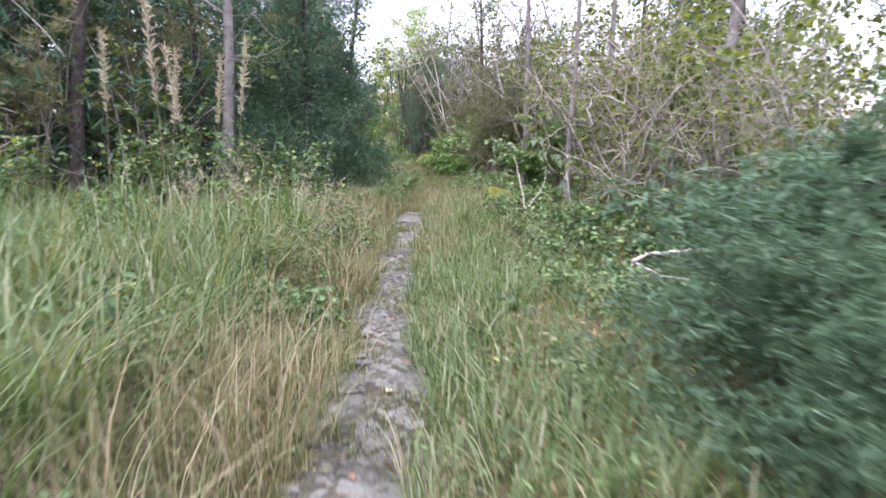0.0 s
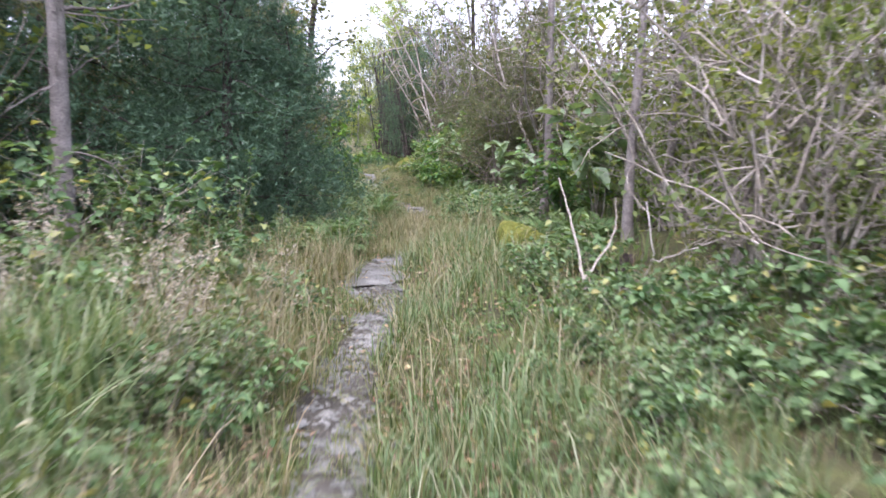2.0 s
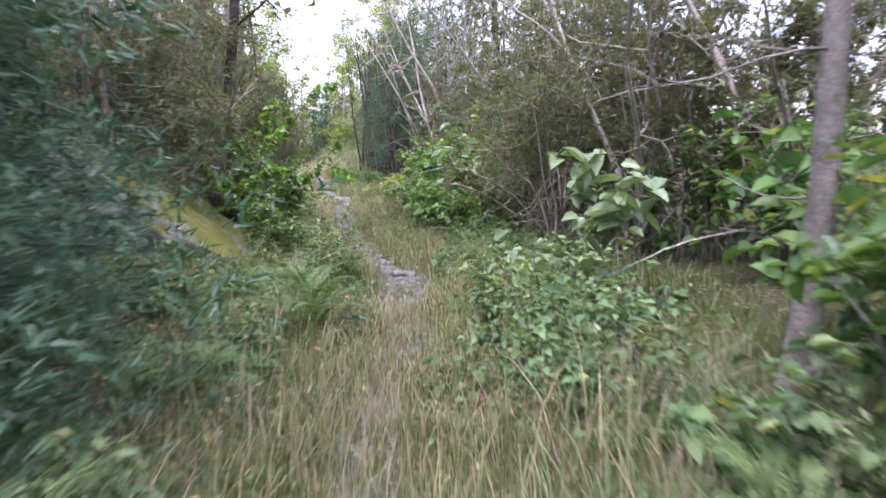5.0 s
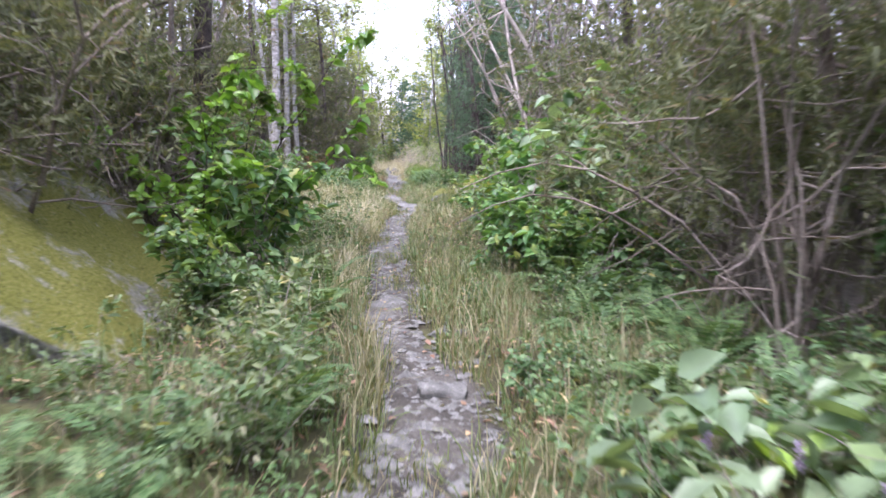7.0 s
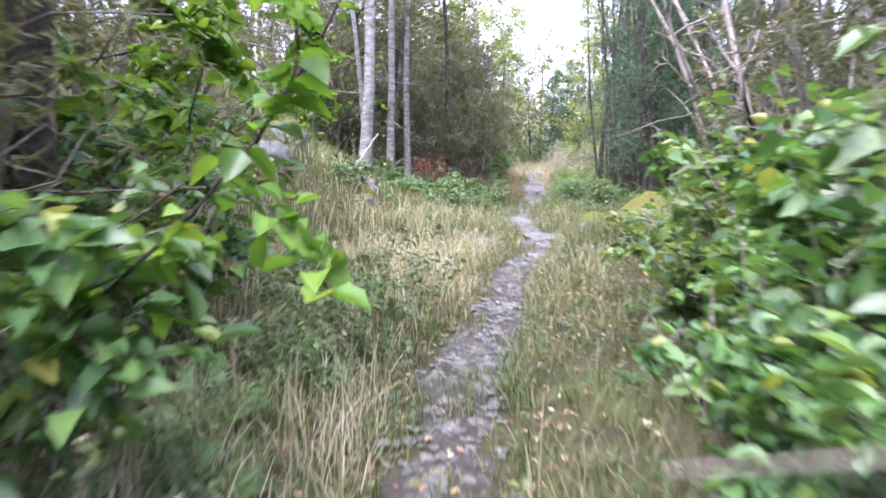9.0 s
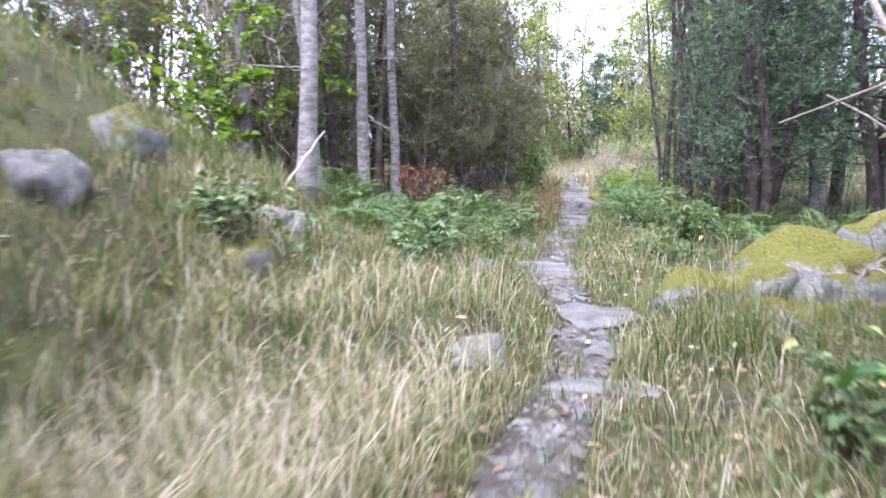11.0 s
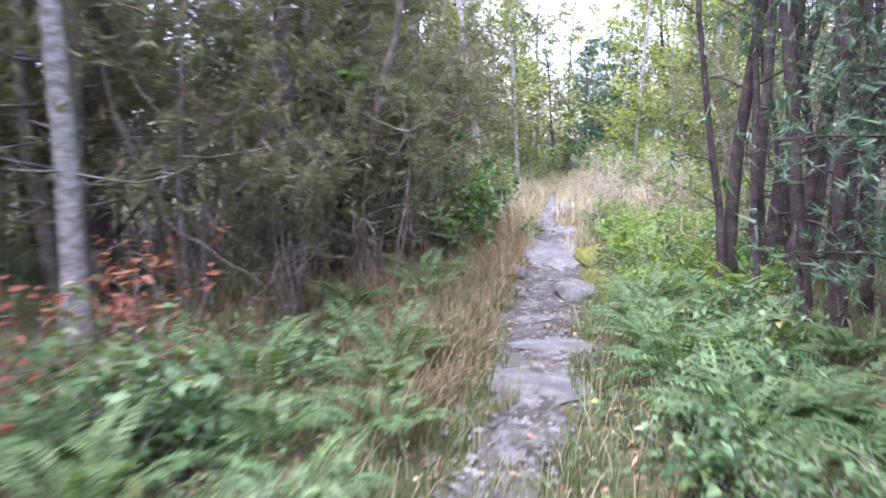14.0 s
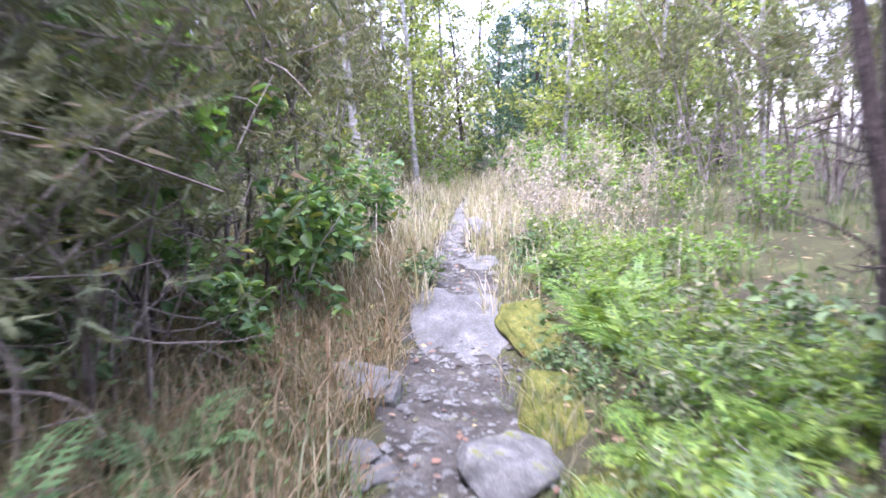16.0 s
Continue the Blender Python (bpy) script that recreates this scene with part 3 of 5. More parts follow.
def frond_mesh(mat, length=0.6, pairs=17, width=0.12):
    t = np.linspace(0, 1, pairs + 2)
    x = length * (t - 0.12 * t ** 2)
    z = length * (0.75 * t - 0.72 * t ** 2.2)
    spine = np.stack([x, 0.03 * length * np.sin(t * 3), z], -1)
    tangent = unit(np.gradient(spine, axis=0))
    pieces = [tubes([(spine, np.linspace(0.004, 0.001, len(t)))], 3)]
    for side in (-1, 1):
        p = spine[2:]
        w = width * np.sin(np.pi * np.clip(t[2:] * 0.9 + 0.12, 0, 1)) ** 0.8 * (1 + rng.normal(0, 0.07, pairs))
        d = tangent[2:] * 0.45 + np.array([0, side * 1.0, -0.15])
        up = np.cross(tangent[2:], np.array([0, 1.0, 0])) * -1 + np.array([0, 0, 0.5])
        pieces.append(slips(p, d, up, w, w * 0.1 + 0.004))
        # leaflets along each pinna give the feathered edge
        for f in (0.28, 0.6):
            q = p + unit(d) * (w * f)[:, None]
            for s2 in (-1, 1):
                pieces.append(slips(q, unit(d) * 0.8 + s2 * tangent[2:] * 1.1, up, w * 0.3 * (1.15 - f), w * 0.11))
    return mesh_from("frond", *merge(pieces), mat)


def fern(mat, fronds, label, length):
    ob = proto("fern", label, "fern", "ferns beside the path")
    kinds = [frond_mesh(mat, length * k) for k in (0.8, 1.0, 1.15)]
    for k in range(fronds):
        part("frond", kinds[k % 3], ob, m=pose(0, 0, 0, rng.uniform(-8, 8), rng.uniform(-42, -4), 360 * k / fronds + rng.uniform(-20, 20)))
    return ob


def leafy(name, label, category, group, mat, bark, stems, height, spread, count, leaf, low=0.15, ratio=0.62, stem_r=0.008, fill=1.0, single=False, pieces=False):
    """A broad-leaved shrub: arching stems with side twigs, and leaves set along the twigs."""
    ob = proto(name, label, category, group)
    twigs, joined = [], []
    for k in range(stems):
        lines = []
        a = rng.uniform(0, 6.28)
        out = np.array([math.cos(a), math.sin(a), 0])
        h = height * rng.uniform(0.65, 1.05)
        line = wander(out * 0.06 * rng.uniform(0, 1), out * spread / height * rng.uniform(0.3, 1.0) + np.array([0, 0, 1]), h, 7, 0.13, -0.03)
        lines.append((line, np.linspace(stem_r, stem_r * 0.25, 8)))
        for _ in range(6):
            f = rng.uniform(0.2, 1.0) * 7
            i = min(int(f), 6)
            start = line[i] + (line[i + 1] - line[i]) * (f - i)
            if start[2] < low * height:
                continue
            tw = wander(start, randdir(1, 0.35)[0], spread * rng.uniform(0.35, 0.8), 4, 0.2, -0.02)
            twigs.append(tw)
            lines.append((tw, np.linspace(stem_r * 0.4, stem_r * 0.12, 5)))
        twigs.append(line[3:])
        if single:
            stem = part("stem", mesh_from("stem", *tubes(lines[:1], 5), bark), ob)
            if len(lines) > 1:
                part("twig", mesh_from("twig", *tubes(lines[1:], 3), bark), stem)["kind"] = "stuff"
        joined += lines
    if not single:
        part("stem_tangle", mesh_from("stem_tangle", *tubes(joined, 3), bark), ob)["kind"] = "stuff"
    p, d = [], []
    for _ in range(count):
        tw = twigs[rng.integers(len(twigs))]
        i = rng.integers(len(tw) - 1)
        q = tw[i] + (tw[i + 1] - tw[i]) * rng.random()
        p.append(q + rng.normal(size=3) * 0.02 * fill)
        along = tw[i + 1] - tw[i]
        d.append(unit(along) * 0.5 + randdir(1)[0])
    p, d = np.array(p), np.array(d)
    d[:, 2] = d[:, 2] * 0.4 - 0.12
    up = unit(np.array([0, 0, 1.0]) + rng.normal(size=(count, 3)) * 0.35)
    ln = leaf * rng.uniform(0.55, 1.25, count)
    if pieces:
        blade = mesh_from("leaf", *leaves(np.zeros((1, 3)), np.array([[1.0, 0, 0]]), np.array([[0, 0, 1.0]]), 1.0, ratio), mat)
        for q, w, u, size in zip(p, unit(d), up, ln):
            s = unit(np.cross(u, w))
            turn = Matrix((w, s, np.cross(w, s))).transposed().to_4x4()
            part("leaf", blade, ob, m=Matrix.Translation(q) @ turn @ Matrix.Scale(float(size), 4))
    else:
        part("foliage", mesh_from("foliage", *leaves(p, d, up, ln, ln * ratio), mat), ob)["kind"] = "stuff"
    return ob


def sprays(p, d, size):
    """Needled tufts: six short blades that fan out from each point."""
    n = len(p)
    d = unit(d)
    verts, faces = [], []
    for k in range(6):
        dd = unit(d * 0.75 + randdir(n))
        ln = (size * rng.uniform(0.6, 1.1, n))[:, None]
        s = unit(np.cross(dd, randdir(n))) * ln * 0.09
        q = p + d * (size * 0.15 * k)[:, None]
        verts.append(np.stack([q - s, q + s, q + dd * ln], 1).reshape(-1, 3))
        faces.append(np.arange(n * 3).reshape(-1, 3) + k * n * 3)
    return np.concatenate(verts), [np.concatenate(faces)]


def evergreen(name, label, mat, height, radius, count, spray=0.16, bare=0.05, shape=0.6, bark=None, trunks=1, hollow=0.55):
    """A juniper or spruce: trunk, drooping limbs and shells of needled sprays grouped in clumps."""
    ob = proto(name, label, "evergreen", "dark evergreens")
    bark = bark or BARK
    stems = []
    for k in range(trunks):
        a = rng.uniform(0, 6.28)
        off = np.array([math.cos(a), math.sin(a), 0]) * 0.12 * (trunks > 1)
        line = wander(off, np.array([off[0], off[1], 1.2]), height * 0.95, 8, 0.06)
        stems.append((line, np.linspace(0.02 + height * 0.011, 0.01, 9)))
    part("trunk", mesh_from("trunk", *tubes(stems, 7), bark), ob, "dark fissured trunk")
    limbs, cp, cd = [], [], []
    nl = int(26 + height * 9)
    for k in range(nl):
        f = bare + (1 - bare) * (k + rng.random()) / nl
        z = height * f
        r = radius * (1 - f) ** shape * rng.uniform(0.7, 1.15) + 0.05
        a = k * 2.4 + rng.uniform(-0.5, 0.5)
        line = wander((0, 0, z), (math.cos(a), math.sin(a), rng.uniform(-0.25, 0.35)), r, 5, 0.14, 0.03)
        limbs.append((line, np.linspace(0.014, 0.004, 6)))
        m = max(3, int(count / nl * (0.4 + 1.2 * r / radius)))
        c = line[rng.integers(2, 6, m)]
        cp.append(c + rng.normal(size=(m, 3)) * r * np.array([0.17, 0.17, 0.12]))
        cd.append(np.tile(line[5] - line[3], (m, 1)) / max(r, 0.1) * 1.5 + randdir(m, 0.2) * 0.7)
    part("limb_whorl", mesh_from("limb_whorl", *tubes(limbs, 3), bark), ob)["kind"] = "stuff"
    p, d = np.concatenate(cp), np.concatenate(cd)
    sz = spray * rng.uniform(0.6, 1.3, len(p))
    part("foliage", mesh_from("foliage", *sprays(p, d, sz), mat, False), ob)["kind"] = "stuff"
    return ob


def thicket(name, label, category, group, bark, height, spread, stems, twigs, fine=3, leaf=None, count=0, leaf_len=0.05, stem_r=0.012, up=0.1, sprayed=False):
    """A tangle of bare branching stems, with some leaves or needles where given."""
    ob = proto(name, label, category, group)
    lines, tips = [], []
    for k in range(stems):
        a = rng.uniform(0, 6.28)
        o = np.array([math.cos(a), math.sin(a), 0])
        main = wander(o * spread * 0.25 * rng.random(), o * spread / height * rng.uniform(0.1, 0.9) + np.array([0, 0, 1]), height * rng.uniform(0.6, 1.1), 8, 0.14)
        r0 = stem_r * rng.uniform(0.6, 1.3)
        lines.append((main, np.linspace(r0, r0 * 0.3, 9)))
        for _ in range(twigs):
            i = rng.integers(1, 8)
            tw = wander(main[i], randdir(1, up)[0], spread * rng.uniform(0.3, 0.9), 5, 0.25)
            lines.append((tw, np.linspace(r0 * 0.45, r0 * 0.15, 6)))
            tips.append(tw)
            for _ in range(fine):
                j = rng.integers(1, 5)
                t2 = wander(tw[j], randdir(1, up)[0], spread * rng.uniform(0.12, 0.35), 3, 0.3)
                lines.append((t2, np.linspace(r0 * 0.2, r0 * 0.08, 4)))
                tips.append(t2)
    part("twig_tangle", mesh_from("twig_tangle", *tubes(lines, 3), bark), ob)["kind"] = "stuff"
    if count:
        high = [t for t in tips if t[0][2] > height * (0.35 if sprayed else 0.0)]
        tips = high or tips
        idx = rng.integers(0, len(tips), count)
        p = np.array([tips[i][rng.integers(1, len(tips[i]))] for i in idx]) + rng.normal(size=(count, 3)) * 0.015
        d = np.array([tips[i][-1] - tips[i][0] for i in idx])
        d = unit(d) * 0.6 + randdir(count) * 0.8
        if sprayed:
            part("foliage", mesh_from("foliage", *sprays(p, d, leaf_len * rng.uniform(0.6, 1.3, count)), leaf, False), ob)["kind"] = "stuff"
        else:
            ln = leaf_len * rng.uniform(0.6, 1.3, count)
            part("foliage", mesh_from("foliage", *slips(p, d, unit(np.array([0, 0, 1.0]) + rng.normal(size=(count, 3)) * 0.5), ln, ln * 0.65), leaf), ob)["kind"] = "stuff"
    return ob


def tree(name, label, bark, height, girth, mat, crown, leaf, bare=0.45, lean=0.03, spread=1.4, limbs=14, dead=10, group="trees of the wood"):
    """A tree: tapered crooked trunk, limbs and dead twigs below, a loose crown of leaves in clumps above."""
    ob = proto(name, label, "tree", group)
    line = wander((0, 0, -0.15), (lean, lean * 0.5, 1), height, 14, 0.035)
    rad = girth * (1 - 0.85 * np.linspace(0, 1, 15)) + girth * 0.35 * np.exp(-np.linspace(0, 1, 15) * 30)
    part("trunk", mesh_from("trunk", *tubes([(line, rad)], 10), bark), ob)
    tips = []
    for k in range(limbs):
        ls = []
        f = bare + (0.97 - bare) * (k + 0.5) / limbs
        i = min(int(f * 14), 13)
        a = k * 2.4 + rng.uniform(-0.4, 0.4)
        r = spread * (1.1 - 0.6 * f) * rng.uniform(0.7, 1.2)
        li = wander(line[i], (math.cos(a), math.sin(a), rng.uniform(0.1, 0.9)), r, 6, 0.16)
        ls.append((li, np.linspace(girth * 0.28, girth * 0.05, 7)))
        for _ in range(5):
            j = rng.integers(2, 6)
            t2 = wander(li[j], randdir(1, 0.1)[0], r * rng.uniform(0.25, 0.5), 3, 0.25)
            ls.append((t2, np.linspace(girth * 0.09, girth * 0.03, 4)))
            tips.append(t2)
        tips.append(li)
        part("limb", mesh_from("limb", *tubes(ls, 3), bark), ob)
    ls = []
    for _ in range(dead):
        i = rng.integers(2, 9)
        a = rng.uniform(0, 6.28)
        li = wander(line[i], (math.cos(a), math.sin(a), rng.uniform(-0.2, 0.3)), spread * rng.uniform(0.3, 0.7), 5, 0.2)
        ls.append((li, np.linspace(girth * 0.12, girth * 0.03, 6)))
        for _ in range(2):
            ls.append((wander(li[rng.integers(1, 5)], randdir(1)[0], spread * 0.25, 3, 0.3), np.linspace(girth * 0.05, girth * 0.02, 4)))
    part("dead_twig_tangle", mesh_from("dead_twig_tangle", *tubes(ls, 3), bark), ob)["kind"] = "stuff"
    if crown:
        idx = rng.integers(0, len(tips), crown)
        p = np.array([tips[i][rng.integers(1, len(tips[i]))] for i in idx]) + rng.normal(size=(crown, 3)) * 0.14
        d = randdir(crown) * np.array([1, 1, 0.5]) - np.array([0, 0, 0.25])
        ln = leaf * rng.uniform(0.6, 1.3, crown)
        part("crown", mesh_from("crown", *slips(p, d, unit(np.array([0, 0, 1.0]) + rng.normal(size=(crown, 3)) * 0.5), ln, ln * 0.75), mat), ob)["kind"] = "stuff"
    return ob


def trunk_clump(label, count, height, girth, spread, crown):
    """Several close upright trunks from one root, bare below with broken dead twigs, needles above."""
    ob = proto("juniper_tree", label, "tree", "clumps of bare trunks")
    for k in range(count):
        a = 6.28 * k / count + rng.uniform(-0.5, 0.5)
        o = np.array([math.cos(a), math.sin(a), 0])
        line = wander(o * spread * rng.uniform(0.25, 0.6) - np.array([0, 0, 0.12]), o * rng.uniform(0.0, 0.1) + np.array([0, 0, 1]), height * rng.uniform(0.8, 1.1), 12, 0.04)
        g = girth * rng.uniform(0.6, 1.2)
        trunk = part("trunk", mesh_from("trunk", *tubes([(line, g * (1 - 0.75 * np.linspace(0, 1, 13)) + g * 0.4 * np.exp(-np.linspace(0, 1, 13) * 25))], 9), BARK), ob)
        ls, tips = [], []
        for _ in range(16):
            i = rng.integers(1, 13)
            tw = wander(line[i], randdir(1, 0.5 if i > 6 else 0.1)[0], rng.uniform(0.25, 0.8), 5, 0.22)
            ls.append((tw, np.linspace(g * 0.2, g * 0.05, 6)))
            for _ in range(3):
                t2 = wander(tw[rng.integers(1, 5)], randdir(1)[0], rng.uniform(0.12, 0.35), 3, 0.3)
                ls.append((t2, np.linspace(g * 0.08, g * 0.03, 4)))
                if i > 4:
                    tips.append(t2)
        part("dead_twig_tangle", mesh_from("dead_twig_tangle", *tubes(ls, 3), BARK), trunk)["kind"] = "stuff"
        idx = rng.integers(0, len(tips), crown)
        p = np.array([tips[i][rng.integers(1, 4)] for i in idx]) + rng.normal(size=(crown, 3)) * 0.04
        part("foliage", mesh_from("foliage", *sprays(p, randdir(crown, 0.3), 0.07 * rng.uniform(0.6, 1.3, crown)), JUNIPER, False), trunk)["kind"] = "stuff"
    return ob


# kinds
FERNS = [fern(FERN, n, "green feathery fern tuft among the grass", ln) for n, ln in ((8, 0.5), (9, 0.6), (7, 0.42))]
BFERNS = [fern(BRIGHTFERN, n, "bright yellow-green fern at the path edge, sunlight put into its colour", ln) for n, ln in ((9, 0.42), (8, 0.5))]
HAZELS = [leafy("hazel_bush", "broad-leaved green bush with glossy leaves", "bush", "broad-leaved bushes", HAZEL, TWIG, 8, 1.4, 0.6, 480, 0.13, single=True) for _ in range(3)]
BIGLEAF = [leafy("sapling", "slender sapling with large pale green leaves", "sapling", "broad-leaved saplings", PALE, TWIG, 4, 1.7, 0.6, 90, 0.25, 0.45, single=True, pieces=True) for _ in range(2)]
MAPLES = [leafy("sapling", "young tree with fresh bright green leaves", "sapling", "broad-leaved saplings", BRIGHT, BARK, 5, 2.5, 1.0, 760, 0.125, 0.25, 0.8, 0.014, single=True) for _ in range(2)]
BRAMBLES = [leafy("bramble", "low bramble with toothed green leaves", "bush", "brambles beside the path", BRAMBLE, TWIG, 12, 0.55, 0.5, 330, 0.085, 0.1, 0.72, 0.004) for _ in range(3)]
TALLBRAMBLE = [leafy("bramble", "tall dark bramble mixed with dry stems", "bush", "brambles beside the path", BRAMBLE, TWIG, 11, 1.3, 0.55, 480, 0.085, 0.1, 0.68, 0.006) for _ in range(2)]
WEED = [leafy("broad_leaved_weed", "low plant with broad pale leaves", "plant", "weeds beside the path", FERN, TWIG, 6, 0.4, 0.28, 46, 0.14, 0.1, 0.5, 0.004) for _ in range(2)]
BERRY = [leafy("bilberry_bush", "low bright green bush with small leaves", "bush", "low bushes by the slabs", BRIGHTFERN, TWIG, 14, 0.42, 0.35, 520, 0.045, 0.1, 0.5, 0.003) for _ in range(2)]
RUSTY = [leafy("dying_shrub", "withered shrub with rust-red leaves", "bush", "withered shrubs", RUST, TWIG, 7, 0.8, 0.35, 200, 0.06, 0.15, 0.5, 0.005)]
# leaf colour carries the sunlight on these bushes
LIGHTBUSH = [leafy("sunlit_bush", "light green bush with sunlight put into its yellowish leaf colour", "bush", "broad-leaved bushes", BRIGHTFERN, TWIG, 10, 1.0, 0.6, 520, 0.075, 0.1, 0.5)]
SPRUCES = [evergreen("spruce", "dense dark green evergreen down to the ground", NEEDLE, 5.2, 1.55, 1500, 0.2, 0.03, 0.55) for _ in range(2)]
DENSE = [evergreen("spruce", "dense dark green evergreen down to the ground", NEEDLE, 5.0, 1.6, 10000, 0.075, 0.01, 0.45)]
JUNIPERS = [evergreen("juniper", "spreading dark green juniper bush", JUNIPER, 1.3, 1.0, 4600, 0.07, 0.02, 0.4)]
COLUMNS = [evergreen("juniper_tree", "tall juniper with several bare trunks", JUNIPER, 4.6, 1.0, 2700, 0.072, 0.12, 0.3, BARK, 4) for _ in range(2)]
DULLJUN = [evergreen("juniper_tree", "ragged olive-green juniper with bare lower branches", DULL, 3.3, 1.15, 2100, 0.085, 0.1, 0.3, BROWNTWIG, 3) for _ in range(2)]
DEADJUN = [thicket("juniper_thicket", "tangled juniper with bare grey branches", "bush", "tangled thickets", BROWNTWIG, 2.9, 1.1, 8, 7, 2, DULL, 1200, 0.08, 0.018, 0.15, True) for _ in range(3)]
TWIGS = [thicket("bare_thicket", "leafless tangle of lichen-grey twigs", "bush", "tangled thickets", TWIG, 2.4, 1.1, 8, 8, 3, FARLEAF, 800, 0.07, 0.022, 0.05) for _ in range(3)]
LEAFTWIG = [thicket("undergrowth", "woodland undergrowth with small green leaves", "bush", "tangled thickets", TWIG, 2.6, 1.2, 6, 6, 2, FARLEAF, 1500, 0.08, 0.014, 0.15) for _ in range(3)]
STEMS = [trunk_clump("clump of upright dark bare juniper trunks", n, 4.8, 0.05, 0.5, 110) for n in (6, 5)]
TALLBRUSH = [thicket("tall_thicket", "tall thicket of thin grey stems with sparse leaves", "tree", "tall thickets", TWIG if k else GREYBARK, 6.0, 1.3, 7, 9, 3, DULL if k else FARLEAF, 1500, 0.075, 0.034, 0.35) for k in range(3)]
YOUNG = [tree("young_birch", "slender pale birch with backlight put into its leaf colour", BIRCH, 8.5, g, BACKLITLEAF, 2300, 0.1, 0.12, ln, 1.5, 13, 6) for g, ln in ((0.055, 0.03), (0.045, -0.04), (0.06, 0.0))]
BIGWEED = [leafy("broad_leaved_weed", "low plant with very large bluish-green leaves", "plant", "weeds beside the path", PALE, TWIG, 7, 0.55, 0.4, 60, 0.2, 0.1, 0.62, 0.005) for _ in range(2)]
HERBS = [leafy("verge_herb", "leafy green herb standing in the verge", "plant", "herbs beside the path", mat, TWIG, 6, h, 0.2, 210, 0.055, 0.05, 0.45, 0.003) for mat, h in ((BRAMBLE, 0.5), (FERN, 0.38), (LUSH, 0.6))]
BIRCHES = [tree("birch", "birch with mottled white and grey bark", BIRCH, 9.0, g, FARLEAF, 900, 0.09, 0.4, ln, 1.5, 8) for g, ln in ((0.085, 0.05), (0.075, 0.07), (0.062, -0.05))]
PINES = [tree("dark_tree", "slim dark-barked tree with dead lower twigs", BARK, 8.5, g, DULL, 900, 0.11, 0.35, 0.02, 1.4, 8, 14) for g in (0.1, 0.075, 0.06)]
GREYS = [tree("grey_tree", "thin grey tree with broken lichen-covered twigs", GREYBARK, 7.5, g, FARLEAF, 800, 0.08, 0.3, 0.05, 1.3, 8, 18) for g in (0.085, 0.06)]
OAKS = [tree("broadleaf_tree", "broad-leaved tree with a loose green crown", BARK, 8.0, 0.1, FARLEAF, 3400, 0.12, 0.08, 0.02, 2.2, 14, 3) for _ in range(2)]

# ---- first stretch ----
put(DENSE[0], -2.35, 13.1, 20, 1.0)
put(DENSE[0], -3.8, 12.2, 140, 1.05)
put(SPRUCES[1], -5.6, 12.6, 60, 1.1)
put(SPRUCES[0], -3.4, 15.4, 200, 1.0)
put(JUNIPERS[0], 1.68, 3.2, 0, 1.0, tall=0.78)
put(JUNIPERS[0], 2.7, 3.7, 120, 1.0)
put(JUNIPERS[0], 1.38, 2.4, 200, 0.7, tall=0.6)
put(GREYS[0], -2.95, 10.3, 30, 1.0)
put(GREYS[0], 3.45, 9.2, 100, 1.0, lean=-6)
put(GREYS[1], 1.42, 13.7, 250, 1.0, lean=-2)
put(GREYS[1], 1.85, 11.2, 0, 0.85)
put(GREYS[1], 2.6, 12.3, 10, 1.0)
put(PINES[0], -4.6, 9.4, 50, 1.0)
for x, y, k, s in ((-2.3, 10.3, 0, 1.0), (-2.9, 9.6, 1, 0.95), (-3.7, 10.0, 0, 1.05), (-1.9, 11.2, 1, 0.7), (-3.5, 8.6, 1, 0.85), (-4.5, 8.0, 0, 1.0), (-2.7, 11.4, 0, 1.0)):
    put(TALLBRAMBLE[k], x, y, None, s)
for x, y, s in ((1.8, 7.8, 0.95), (2.2, 8.2, 1.05), (1.5, 8.6, 0.9), (2.8, 7.7, 1.1), (1.8, 9.0, 0.9), (1.25, 7.9, 0.6), (1.5, 5.9, 0.6), (2.6, 5.8, 0.9), (1.3, 5.2, 0.6), (2.0, 5.0, 0.9),
                (-2.0, 8.6, 0.9), (-1.5, 9.6, 0.8), (-1.7, 10.4, 0.9), (-2.2, 7.6, 0.8), (1.3, 10.2, 0.8), (0.9, 10.5, 0.6)):
    put(BRAMBLES[int(abs(x) * 10) % 3], x, y, None, s)
for x, y, k, s in ((2.2, 9.7, 0, 1.0), (2.9, 10.2, 1, 1.1), (3.7, 9.9, 2, 1.1), (2.3, 11.2, 1, 0.9), (2.7, 11.6, 2, 1.1), (3.6, 11.5, 0, 1.2), (2.7, 12.8, 2, 1.1), (3.2, 13.0, 1, 1.2), (4.3, 10.8, 1, 1.2),
                   (3.2, 8.2, 2, 0.9), (4.0, 8.5, 0, 1.0), (4.4, 12.6, 2, 1.2), (3.4, 6.8, 1, 0.8)):
    put(TWIGS[k], x, y, None, s)
for x, y, s in ((2.6, 18.3, 0.95), (2.9, 17.4, 1.0), (2.2, 18.7, 0.9), (2.7, 16.4, 1.05), (2.4, 14.8, 0.95), (1.6, 13.2, 0.85), (2.1, 13.9, 1.0)):
    put(HAZELS[int(x * 10) % 3], x, y, None, s)
put(BIGLEAF[0], 1.95, 12.9, 0, 1.05)
put(BIGLEAF[1], 1.4, 16.2, 60, 0.76, tall=0.82)
